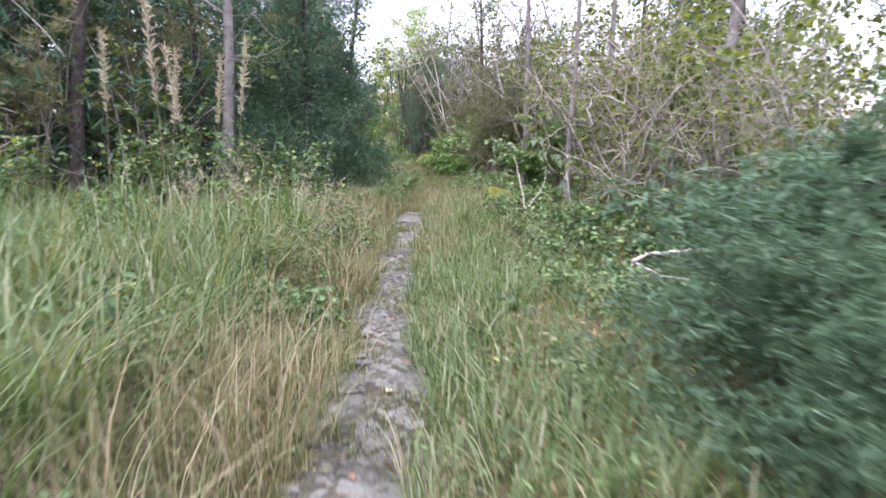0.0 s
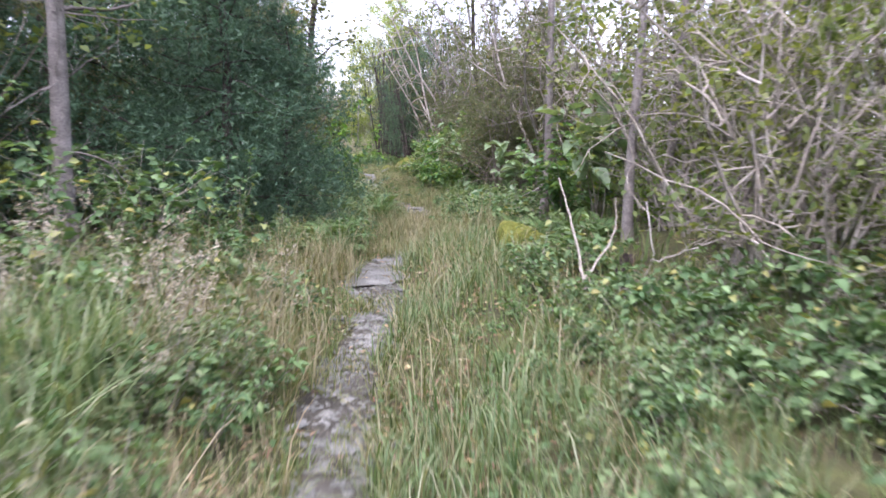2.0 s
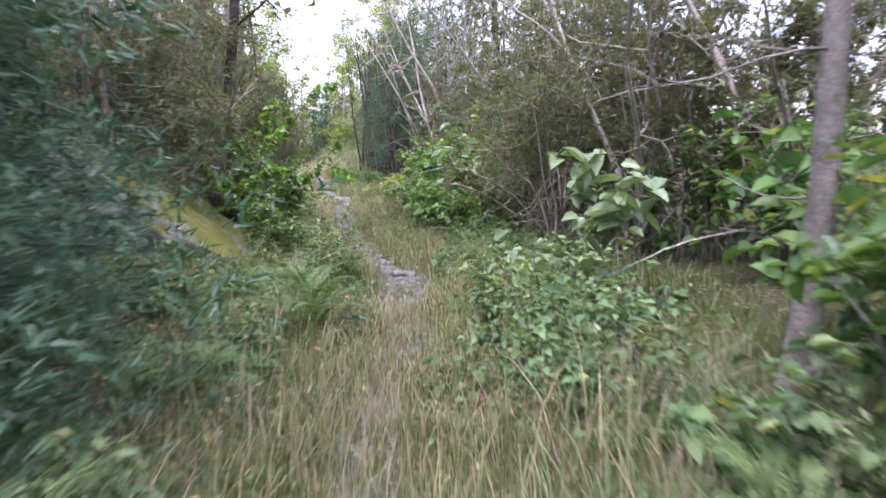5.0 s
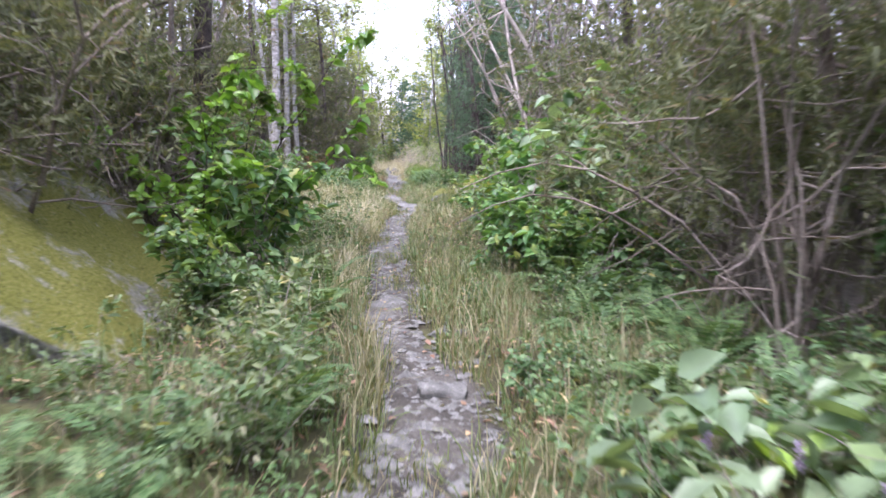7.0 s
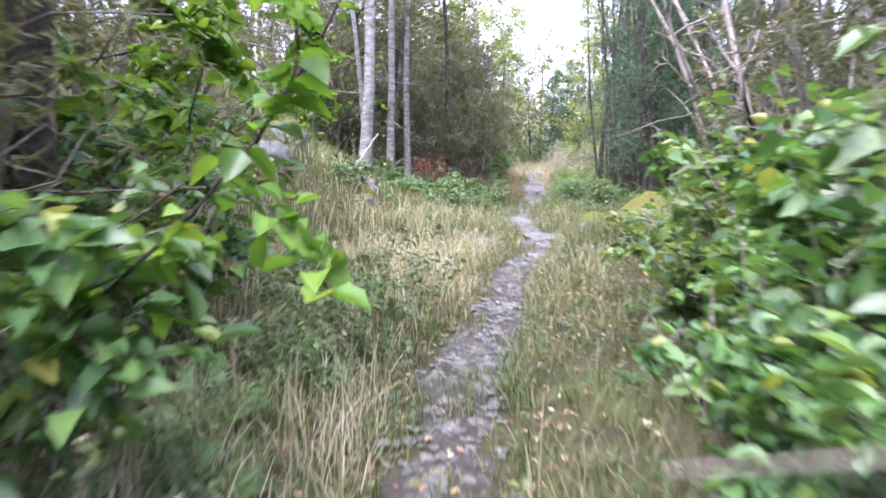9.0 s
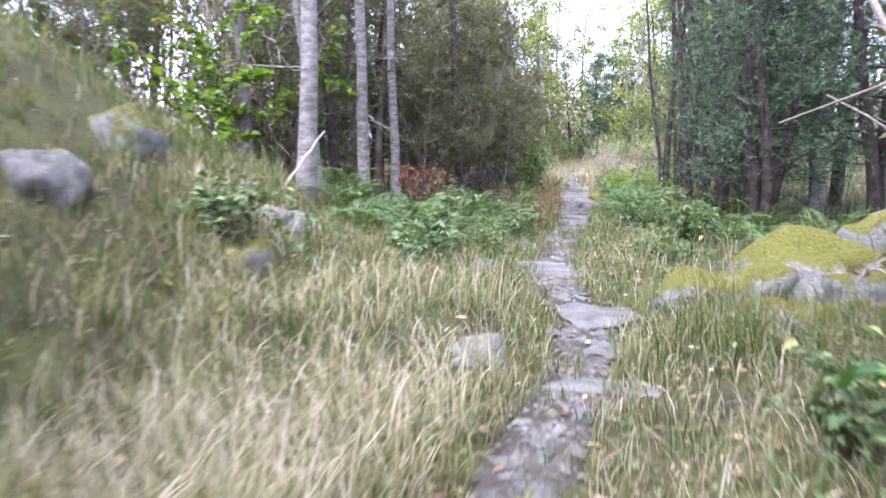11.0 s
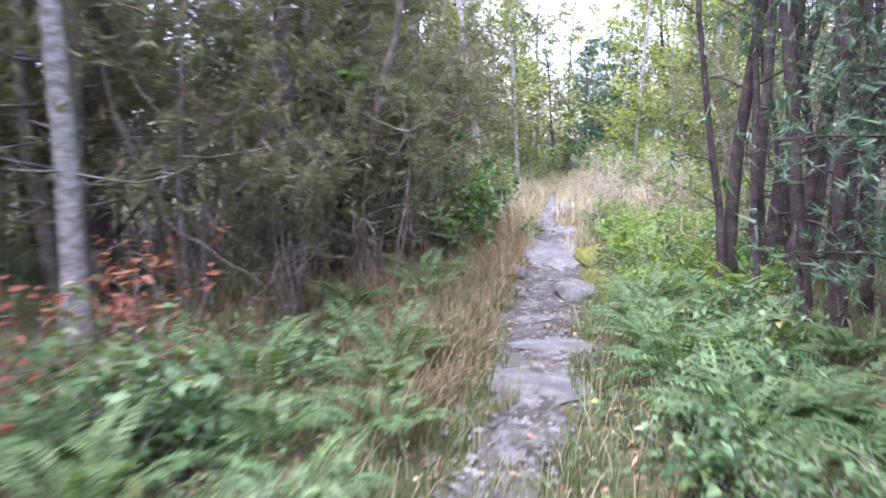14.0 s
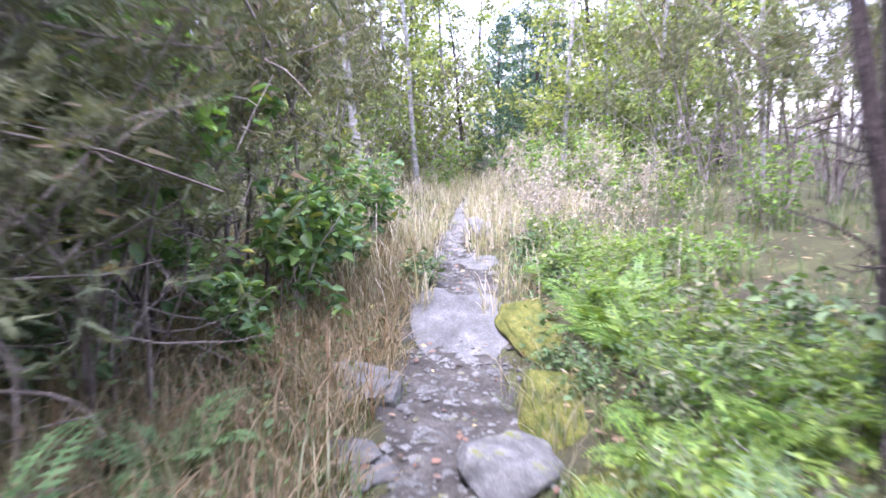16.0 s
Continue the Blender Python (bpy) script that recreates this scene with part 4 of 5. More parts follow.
for x, y, k, s in ((2.6, 17.9, 0, 1.0), (2.9, 17.2, 1, 1.15), (2.9, 16.4, 2, 1.2), (1.5, 18.8, 1, 1.0), (2.4, 18.9, 0, 1.1), (1.9, 20.2, 2, 1.1), (1.5, 20.0, 1, 0.8), (3.2, 18.2, 2, 1.2), (2.8, 20.6, 0, 1.2),
                   (1.5, 19.2, 2, 0.7)):
    put(DEADJUN[k], x, y, None, s)

# ---- second stretch ----
put(MAPLES[0], -2.15, 20.85, 0, 0.8)
put(HAZELS[2], -2.0, 21.0, 70, 0.9)
put(HAZELS[0], -3.0, 22.7, 40, 1.05)
put(MAPLES[1], -3.0, 23.3, 90, 1.0)
put(MAPLES[0], -3.9, 22.6, 200, 1.1)
put(HAZELS[1], -1.75, 19.5, 10, 0.6)
for x, y, k, s in ((-3.0, 19.6, 0, 1.1), (-2.7, 21.0, 1, 1.1), (-3.9, 20.6, 2, 1.2), (-4.4, 18.4, 0, 1.2), (-4.9, 22.6, 1, 1.2), (-3.6, 16.6, 2, 1.1)):
    put(DEADJUN[k], x, y, None, s)
for x, y, s in ((0.08, 21.5, 0.6), (0.12, 22.2, 0.7), (-0.1, 22.9, 0.65), (-0.2, 23.5, 0.65), (0.3, 21.0, 0.6), (0.42, 21.9, 1.0), (0.35, 22.7, 0.95), (0.55, 23.3, 1.1), (0.8, 21.3, 0.95), (0.15, 23.6, 0.9), (0.45, 20.8, 0.6), (-0.1, 24.6, 0.75), (1.1, 22.4, 1.2), (-0.2, 25.5, 0.8), (0.2, 21.3, 0.6)):
    put(HAZELS[int(y * 10) % 3], x, y, None, s)
put(BIGLEAF[1], 0.62, 21.5, 30, 0.85)
put(BIGLEAF[0], 0.6, 22.6, 210, 0.9)
for x, y, s in ((-2.6, 22.4, 0.9), (-2.5, 21.4, 0.7), (-3.8, 24.4, 0.9)):
    put(HAZELS[int(-x * 10) % 3], x, y, None, s)
for x, y in ((0.85, 17.55), (1.15, 17.2), (0.7, 16.9)):
    put(BIGWEED[int(y * 10) % 2], x + 0.1, y, None, 0.75)
put(PINES[0], -2.9, 22.0, 0, 1.0)
put(PINES[2], -3.7, 19.0, 0, 1.0)
put(PINES[1], 1.4, 24.2, 0, 1.0)
put(BIRCHES[2], 1.7, 25.6, 0, 1.0)

# ---- third stretch ----
put(BIRCHES[0], -4.75, 29.7, 0, 1.05)
put(BIRCHES[1], -5.05, 31.5, 200, 0.95)
put(BIRCHES[0], -5.2, 32.75, 90, 0.8)
put(BIRCHES[2], -5.0, 30.4, 40, 0.75)
put(PINES[1], -5.9, 32.4, 0, 1.0)
put(PINES[0], -5.9, 33.6, 90, 1.0)
put(PINES[2], -4.9, 34.4, 90, 1.0)
put(GREYS[0], -6.3, 31.0, 0, 1.0)
put(BIRCHES[1], -0.1, 33.3, 250, 0.95)
put(BIRCHES[2], -6.36, 43.7, 0, 1.0)
for x, y, k, s in ((-5.2, 33.6, 0, 0.9), (-5.9, 34.4, 1, 1.0), (-5.0, 35.2, 2, 0.9), (-5.7, 36.2, 0, 1.0), (-4.9, 36.4, 1, 0.85), (-6.6, 35.2, 2, 1.2), (-6.5, 37.0, 1, 1.1), (-5.6, 37.8, 0, 1.0),
                   (-4.55, 33.9, 1, 0.6), (-4.5, 35.0, 2, 0.65), (-4.65, 36.0, 0, 0.65), (-7.0, 33.2, 0, 1.2), (-6.1, 39.2, 2, 1.0), (-7.4, 38.6, 1, 1.2)):
    put(DEADJUN[k], x, y, None, s)
for x, y, k, s in ((-1.05, 33.5, 0, 0.95), (-0.75, 31.4, 0, 0.8), (-0.6, 32.4, 1, 1.0), (-0.6, 34.8, 1, 0.9), (0.3, 31.6, 0, 1.0), (0.1, 34.2, 0, 1.05), (0.9, 32.8, 1, 1.1)):
    put(COLUMNS[k], x, y, None, s)
for x, y, k, s in ((-1.85, 36.0, 0, 1.0), (-1.3, 34.9, 1, 0.9), (-1.25, 36.5, 1, 1.0), (-0.8, 37.6, 0, 1.05), (-1.5, 37.4, 1, 0.9), (-0.7, 35.4, 0, 1.0)):
    put(STEMS[k], x, y, None, s)
for x, y, s in ((-4.75, 37.7, 0.75), (-4.95, 38.3, 0.8), (-4.6, 36.9, 0.5), (-5.1, 40.2, 0.7), (-5.3, 37.0, 1.1)):
    put(HAZELS[int(-x * 10) % 3], x, y, None, s)
put(MAPLES[1], -5.0, 36.9, 30, 0.85)
put(MAPLES[0], -6.2, 30.6, 30, 0.9)
for x, y in ((-4.5, 31.6), (-4.35, 32.3), (-4.9, 33.0)):
    put(RUSTY[0], x, y, None, 0.9)
for x, y, s in ((-3.65, 44.0, 1.0), (-3.1, 44.6, 1.0), (-4.2, 45.4, 0.9), (-2.9, 43.2, 0.8)):
    put(LIGHTBUSH[0], x, y, None, s)
# more light-leaved bushes, the first six added to brighten the right-hand thicket
for x, y, s in ((2.5, 13.2, 0.9), (3.3, 14.2, 1.1), (2.35, 12.2, 0.75), (3.1, 12.1, 0.95), (3.6, 10.7, 1.0), (2.6, 10.6, 0.75), (-6.0, 42.6, 0.9), (-5.9, 46.4, 1.0), (-2.3, 41.9, 0.7), (-3.4, 46.6, 1.1), (-5.4, 50.2, 0.9), (-6.9, 49.0, 1.0), (-1.6, 40.6, 0.8)):
    put(LIGHTBUSH[0], x, y, None, s)
for x, y, k, s in ((-4.9, 51.1, 0, 0.8), (-6.0, 54.0, 1, 0.75)):
    put(SPRUCES[k], x, y, None, s)

for x, y, k, s in ((-5.1, 35.6, 1, 1.0), (-5.9, 38.3, 1, 1.1), (-5.9, 33.4, 1, 1.1), (-3.3, 19.3, 0, 1.05), (-3.0, 21.5, 1, 0.95), (-4.2, 20.6, 0, 1.2),
                   (-4.4, 23.8, 1, 1.1), (-5.2, 22.0, 0, 1.3), (1.6, 20.6, 0, 0.9), (2.0, 19.3, 1, 1.0), (2.8, 21.4, 0, 1.2), (1.6, 23.6, 1, 1.1), (-7.2, 33.6, 0, 1.3), (-6.8, 37.6, 1, 1.3)):
    put(DULLJUN[k], x, y, None, s)
put(DENSE[0], -1.72, 13.25, 250, 0.52)
put(DENSE[0], -2.9, 15.0, 80, 0.8)

for x, y, k, s in ((1.65, 23.0, 0, 1.0), (2.2, 20.6, 1, 0.95), (0.7, 25.4, 2, 1.05), (1.3, 27.0, 0, 1.1), (0.3, 27.6, 1, 1.0), (0.5, 30.4, 2, 1.1), (2.2, 22.6, 0, 1.1), (2.1, 18.4, 2, 0.95),
                   (3.1, 16.6, 2, 1.0), (-3.6, 21.6, 1, 1.0), (-4.6, 25.2, 2, 1.0)):
    put(TALLBRUSH[k], x, y, None, s)
for x, y, k, s in ((-6.3, 46.2, 0, 0.9), (-7.2, 47.6, 1, 0.9), (-3.9, 47.2, 2, 0.85), (-3.2, 48.6, 1, 1.0), (-2.4, 46.8, 0, 0.9), (-8.3, 50.0, 2, 1.1), (-4.5, 50.2, 1, 0.8), (-5.5, 53.4, 2, 0.75), (-1.9, 49.6, 2, 1.1),
                   (-7.4, 52.6, 0, 1.0), (-3.4, 53.0, 0, 1.1), (-9.6, 47.0, 1, 1.1), (-1.0, 44.8, 1, 0.9), (-6.7, 56.8, 1, 0.9), (-4.6, 57.2, 0, 0.9), (-8.6, 55.0, 2, 1.1), (-0.6, 52.4, 0, 1.2), (-2.6, 56.6, 2, 1.2)):
    put(YOUNG[k], x, y, None, s)

# tall brush ahead of the bends and round the clearing
for x, y, s in ((1.5, 24.8, 1.2), (1.8, 26.2, 1.2), (1.3, 27.2, 1.1), (0.9, 29.0, 1.0),
                (-5.8, 35.0, 1.2), (-6.4, 36.4, 1.3), (-7.4, 35.2, 1.5), (-7.6, 32.0, 1.5), (-7.9, 34.2, 1.6), (-5.4, 38.6, 1.1), (-7.0, 40.2, 1.3),
                (-1.4, 41.6, 1.0), (-0.6, 43.0, 1.2), (-1.6, 44.6, 1.2), (-0.2, 45.6, 1.4), (0.4, 41.4, 1.3), (-0.4, 39.6, 1.2), (-7.8, 44.6, 1.3), (-7.2, 46.8, 1.4)):
    put(DEADJUN[int(y * 10) % 3], x, y, None, s)
for x, y, s in ((-6.2, 41.6, 0.8), (-7.0, 43.0, 1.0), (-6.9, 45.2, 1.0), (-2.2, 46.0, 0.9), (-3.0, 47.6, 1.1), (-1.6, 48.2, 1.2), (-3.6, 50.0, 1.2), (-8.2, 48.6, 1.2), (-7.2, 50.4, 1.2), (-4.6, 53.5, 1.0),
                (-5.6, 55.5, 1.1), (-7.0, 54.5, 1.1), (-6.3, 57.5, 1.2), (-8.0, 57.0, 1.3), (-4.4, 57.0, 1.3), (-9.0, 53.0, 1.4), (-2.2, 52.0, 1.4), (4.0, 12.0, 1.3), (5.0, 14.0, 1.5), (4.8, 10.0, 1.3),
                (5.4, 8.2, 1.3), (4.4, 16.0, 1.4), (5.8, 11.8, 1.5), (-6.6, 47.8, 1.0), (-4.1, 48.2, 0.6)):
    put(LEAFTWIG[int(y * 10) % 3], x, y, None, s)
for x, y, s in ((-2.4, 51.0, 0.8), (-8.4, 46.0, 0.8), (-1.0, 49.4, 0.9), (-9.4, 50.5, 0.9), (-3.6, 55.6, 0.9), (-8.8, 56.0, 0.85), (-0.2, 53.0, 1.0), (5.2, 12.8, 0.8), (6.2, 9.8, 0.9), (4.6, 18.4, 0.9), (-11.0, 46.5, 1.0)):
    put(OAKS[int(y * 10) % 2], x, y, None, s)

for x, y, k, s in ((-5.4, 10.2, 0, 1.05), (-6.6, 11.6, 1, 1.15), (-7.6, 9.4, 0, 1.1), (-8.4, 13.0, 1, 1.2), (-6.0, 14.8, 0, 1.15), (-9.6, 10.6, 0, 1.2), (-4.9, 16.8, 1, 1.1)):
    put(SPRUCES[k], x, y, None, s)
for x, y, s in ((-4.2, 10.9, 1.2), (-5.0, 9.0, 1.1), (-6.4, 8.4, 1.2), (-4.6, 13.8, 1.3), (-9.0, 28.0, 1.3), (-9.4, 30.0, 1.4), (-8.2, 31.0, 1.3), (-10.0, 26.0, 1.4), (-7.4, 30.0, 1.0), (-6.6, 32.4, 1.2)):
    put(DEADJUN[int(y * 10) % 3], x, y, None, s)
for x, y, s in ((-8.6, 29.0, 1.2), (-9.6, 27.0, 1.3), (-10.6, 29.4, 1.4), (-7.8, 30.6, 1.0), (3.4, 10.8, 1.2), (3.9, 13.4, 1.3), (4.0, 14.4, 1.2), (3.6, 9.3, 1.0), (-4.6, 47.4, 0.5), (-5.2, 52.6, 0.8)):
    put(LEAFTWIG[int(y * 10) % 3], x, y, None, s)
for x, y, k, s in ((2.5, 9.2, 1, 0.95), (3.3, 12.3, 0, 1.2)):
    put(TWIGS[k], x, y, None, s)
for x, y, s in ((-3.4, 52.0, 0.8), (-6.6, 51.6, 0.55), (-2.6, 57.0, 0.95), (-5.4, 60.0, 0.75), (-7.6, 59.0, 0.8), (-9.2, 48.2, 0.9), (-1.2, 56.0, 1.0), (-10.6, 55.0, 1.0), (-7.9, 52.0, 0.7)):
    put(OAKS[int(y * 10) % 2], x, y, None, s)

# ferns and low plants
for x, y, s in ((2.3, 7.5, 0.85), (2.9, 6.5, 0.8), (2.35, 6.1, 0.6), (3.4, 6.0, 1.0), (3.3, 7.4, 0.9), (2.7, 5.3, 0.8), (2.0, 5.6, 0.55), (0.85, 5.6, 0.55), (0.95, 6.6, 0.6), (1.0, 7.4, 0.6), (1.15, 4.6, 0.6), (0.8, 8.2, 0.5), (0.95, 8.9, 0.6), (0.75, 9.6, 0.55), (1.4, 6.2, 0.8), (1.5, 4.2, 0.8), (2.4, 9.0, 1.0), (3.0, 8.8, 1.0), (2.9, 5.2, 1.0),
                (-1.3, 8.2, 0.6), (-1.9, 9.3, 0.9), (-2.6, 8.9, 1.0), (-3.2, 7.4, 1.0), (-2.4, 6.8, 0.8), (-1.2, 10.9, 0.6), (-1.6, 13.6, 0.7), (0.5, 14.4, 0.7), (0.7, 15.0, 0.7), (0.6, 13.8, 0.6),
                (-2.7, 24.0, 0.7), (-0.2, 26.0, 0.8), (-2.0, 33.2, 0.7), (-1.9, 34.2, 0.8),
                (-2.1, 32.4, 0.6), (-4.4, 39.3, 0.6), (-5.0, 39.0, 0.8), (0.9, 19.9, 0.8), (0.3, 18.6, 0.5), (0.55, 17.4, 0.6), (1.5, 17.4, 0.9), (0.6, 16.0, 0.7)):
    put(BRAMBLES[int(y * 10) % 3], x, y, None, s)
for x, y in ((-0.95, 17.0), (-1.35, 16.6), (-0.85, 16.4), (-1.5, 17.3), (-1.15, 17.6), (-1.9, 16.3), (-0.8, 17.9), (-1.05, 18.9), (-1.3, 19.4), (-0.75, 15.7), (-1.4, 15.6), (-0.95, 18.4),
             (0.75, 18.3), (1.0, 18.7), (0.55, 18.9), (0.6, 19.5), (0.95, 19.4), (1.25, 18.2), (0.35, 19.7), (0.5, 17.9), (0.2, 20.3), (0.6, 20.2),
             (-1.35, 29.8), (-1.05, 30.2), (-0.7, 29.7), (-1.65, 30.7), (-1.3, 30.9), (-0.8, 30.6), (-0.35, 30.0), (-1.7, 31.4), (-1.25, 31.6), (-0.2, 30.5), (-0.75, 31.3), (-1.9, 32.1), (-1.5, 32.4),
             (-4.0, 30.6), (-4.3, 31.0), (-3.8, 31.4), (-4.2, 31.7), (-3.7, 32.2), (-4.6, 31.2), (-3.9, 30.1), (-4.4, 32.4), (-5.0, 31.0), (-3.6, 33.0), (-4.1, 33.2), (-3.5, 30.3), (-3.7, 30.9), (-3.4, 31.2), (-3.6, 29.7), (-4.3, 30.4), (-4.7, 30.7), (-3.3, 31.8), (-3.4, 32.6), (-4.0, 32.6), (-4.1, 29.5), (-4.5, 29.9),
             (-1.6, 10.9), (-1.2, 11.5), (-1.9, 11.7), (-1.5, 12.2), (-1.05, 12.6), (-2.2, 11.2), (0.75, 12.1), (1.2, 12.0), (0.6, 12.7), (1.0, 12.8), (0.7, 13.4), (1.3, 11.0), (0.6, 10.9), (0.45, 11.5),
             (-1.5, 19.9), (-1.3, 20.5), (-1.75, 20.9), (-2.0, 19.9), (-1.55, 21.3), (-1.9, 21.8), (-2.3, 21.0), (-1.2, 19.9), (-2.0, 22.6), (0.1, 20.7), (0.5, 20.5), (-3.7, 33.4), (-4.2, 33.9), (-3.65, 34.3), (-4.1, 34.9), (-4.2, 35.7), (-4.5, 34.4), (-1.3, 13.3), (-1.1, 14.3), (-1.4, 10.2), (1.5, 12.3), (1.7, 11.7), (1.4, 13.0), (0.9, 11.2), (1.1, 10.6), (0.55, 12.2), (-1.7, 10.0), (-2.0, 10.6), (-0.95, 11.9), (-1.2, 12.2),
             (0.35, 18.3), (0.5, 18.6), (0.75, 17.6), (1.2, 19.0), (0.4, 19.2), (0.3, 16.6), (0.5, 16.2), (0.9, 16.4), (1.2, 16.0)):
    put(FERNS[rng.integers(3)], x, y, None, rng.uniform(0.75, 1.1) if clear(x, y) > 0.75 else 0.5)
for k in range(46):
    y = rng.uniform(32.5, 39.5)
    x = float(trail_x(y)) + 0.62 + abs(rng.normal(0, 0.45))
    # up to 35.6 the darker leaf colour stands for the junipers' shade
    put(BFERNS[k % 2] if y > 35.6 else FERNS[k % 3], x, y, None, rng.uniform(0.7, 1.05))
for k in range(26):
    y = rng.uniform(35.5, 41)
    put(BERRY[k % 2], float(trail_x(y)) + 0.75 + abs(rng.normal(0, 0.5)), y, None, rng.uniform(0.7, 1.1))
for k in range(30):
    y = rng.uniform(9, 40)
    side = -1 if rng.random() < 0.5 else 1
    x = float(trail_x(y)) + side * rng.uniform(1.0, 2.2)
    if clear(x, y) > 0.75:
        put(BRAMBLES[k % 3], x, y, None, rng.uniform(0.6, 0.95))

for k in range(190):
    y = rng.uniform(3, 42)
    side = -1 if k % 2 else 1
    x = float(trail_x(y)) + side * (0.45 + abs(rng.normal(0, 0.55)))
    if not (9.6 < y < 12 and side < 0 and x > -1.2) and clear(x, y) > 0.3 and not (y > 33 and side < 0) and not 24.5 < y < 29.6:
        put((BRAMBLES[k % 3], WEED[k % 2], FERNS[2])[rng.integers(3)], x, y, None, rng.uniform(0.35, 0.6) if clear(x, y) > 0.6 else 0.3)

for k in range(26):
    put((BRAMBLES[k % 3], FERNS[k % 3], WEED[k % 2])[k % 3], rng.uniform(-3.0, -0.95), rng.uniform(2.6, 7.5), None, rng.uniform(0.5, 0.9))

for k in range(300):
    y = rng.uniform(2.5, 40)
    side = -1 if k % 2 else 1
    x = float(trail_x(y)) + side * (0.42 + abs(rng.normal(0, 0.5)))
    if clear(x, y) > 0.5 and not (9.6 < y < 12 and -1.3 < x < 0) and not 24.5 < y < 29.6 and not (y > 33 and side < 0):
        put(HERBS[rng.integers(3)], x, y, None, rng.uniform(0.6, 1.1) if clear(x, y) > 0.75 else 0.55)

# ---- woods on both sides and beyond ----
woods = 0
while woods < 85:
    x, y = rng.uniform(-20, 16), rng.uniform(-9, 70)
    tx = float(trail_x(y))
    near = 3.6 + 1.2 * (y < 4)
    if abs(x - tx) < near or (y > 44 and -2.5 < x - tx < 3.6):
        continue
    if -9.5 < x < -3 and 24 < y < 29.5:
        continue
    sunny = x > tx and 0 < y < 62
    if sunny and rng.random() < 0.85:
        continue
    pick = rng.random()
    if pick < (0.22 if sunny else 0.34):
        put(PINES[rng.integers(3)], x, y, None, rng.uniform(0.85, 1.3))
    elif pick < 0.5:
        put(GREYS[rng.integers(2)], x, y, None, rng.uniform(0.85, 1.25))
    elif pick < 0.62:
        put(BIRCHES[rng.integers(3)], x, y, None, rng.uniform(0.8, 1.2))
    elif pick < (0.7 if sunny else 0.82):
        put(OAKS[rng.integers(2)], x, y, None, rng.uniform(0.7, 1.1))
    elif pick < 0.86:
        put(SPRUCES[rng.integers(2)], x, y, None, rng.uniform(0.7, 1.1))
    else:
        put(COLUMNS[rng.integers(2)], x, y, None, rng.uniform(0.8, 1.2))
    woods += 1
brush = 0
while brush < 90:
    x, y = rng.uniform(-15, 13), rng.uniform(-8, 62)
    tx = float(trail_x(y))
    if abs(x - tx) < 3.2 or (-9.5 < x < -3 and 24 < y < 29.5):
        continue
    if x > tx and rng.random() < 0.6:
        continue
    pool = (TWIGS, LEAFTWIG, LEAFTWIG)[rng.integers(3)]
    put(pool[rng.integers(3)], x, y, None, rng.uniform(0.8, 1.3))
    brush += 1
for k in range(16):
    a = rng.uniform(4, 12) * (1 if k % 2 else -1)
    y = rng.uniform(58, 74)
    put((OAKS if k % 3 else BIRCHES)[k % 2], float(trail_x(y)) + a, y, None, rng.uniform(0.7, 1.1))

# ---- grass ----


def grass(name, label, mat, n, area, length, width=0.0032, lean=0.55, clump=0.12, keep=None):
    """Curved blades in tufts. area(n): x and y of tuft centres."""
    per = 9
    cx, cy = area(max(n // per, 1))
    x = np.repeat(cx, per) + rng.normal(0, clump * 0.5, len(cx) * per)
    y = np.repeat(cy, per) + rng.normal(0, clump * 0.5, len(cx) * per)
    if keep is not None:
        ok = keep(x, y)
        x, y = x[ok], y[ok]
    m = len(x)
    a = rng.uniform(0, 6.28, m)
    d = np.stack([np.cos(a), np.sin(a), np.zeros(m)], -1)
    s = np.stack([-np.sin(a), np.cos(a), np.zeros(m)], -1)
    ln = (rng.uniform(*length, m) * rng.uniform(0.6, 1.0, m))[:, None]
    k = np.abs(rng.normal(0, lean, m))[:, None] + 0.08
    w = (width * rng.uniform(0.6, 1.5, m))[:, None]
    p = np.stack([x, y, ground_z(x, y) - 0.01], -1)
    up = np.array([[0, 0, 1.0]])
    q1 = p + unit(up + d * k * 0.4) * ln * 0.45
    q2 = q1 + unit(up + d * k * 1.4) * ln * 0.33
    q3 = q2 + unit(up * 0.7 + d * k * 2.6) * ln * 0.3
    v = np.stack([p - s * w, p + s * w, q1 - s * w * 0.9, q1 + s * w * 0.9, q2 - s * w * 0.6, q2 + s * w * 0.6, q3], 1).reshape(-1, 3)
    b = np.arange(m)[:, None] * 7
    quads = np.concatenate([b + np.array([[0, 1, 3, 2]]), b + np.array([[2, 3, 5, 4]])])
    thing(name, label, "grass", kind="stuff", data=mesh_from(name, v, [quads, b + np.array([[4, 5, 6]])], mat))


def verge(y0, y1, side, near, far):
    """Tuft centres along the trail: side -1, 1 or 0 for both, thinning out away from it."""
    def area(n):
        y = rng.uniform(y0, y1, n)
        sd = np.full(n, side) if side else np.where(rng.random(n) < 0.5, -1, 1)
        return trail_x(y) + sd * (near + (far - near) * rng.random(n) ** 1.4), y
    return area


def off_trail(x, y):
    return np.abs(x - trail_x(y)) > trail_half(y) * (0.55 + 0.5 * np.sin(y * 2.3 + x) ** 2)


def patch(seed, level):
    """Irregular patches about a metre across, off the trodden line."""
    def keep(x, y):
        u, v = x * 1.6 + seed * 3.7, y * 1.3 + seed * 1.9
        field = np.sin(u + 1.3 * np.sin(v * 0.7)) * np.cos(v + np.sin(u * 0.9)) + 0.5 * np.sin(u * 2.7 - v * 1.9) + 0.25 * np.sin(u * 6.1 + v * 5.3) + rng.normal(0, 0.35, np.shape(x))
        return off_trail(x, y) & (field > level)
    return keep


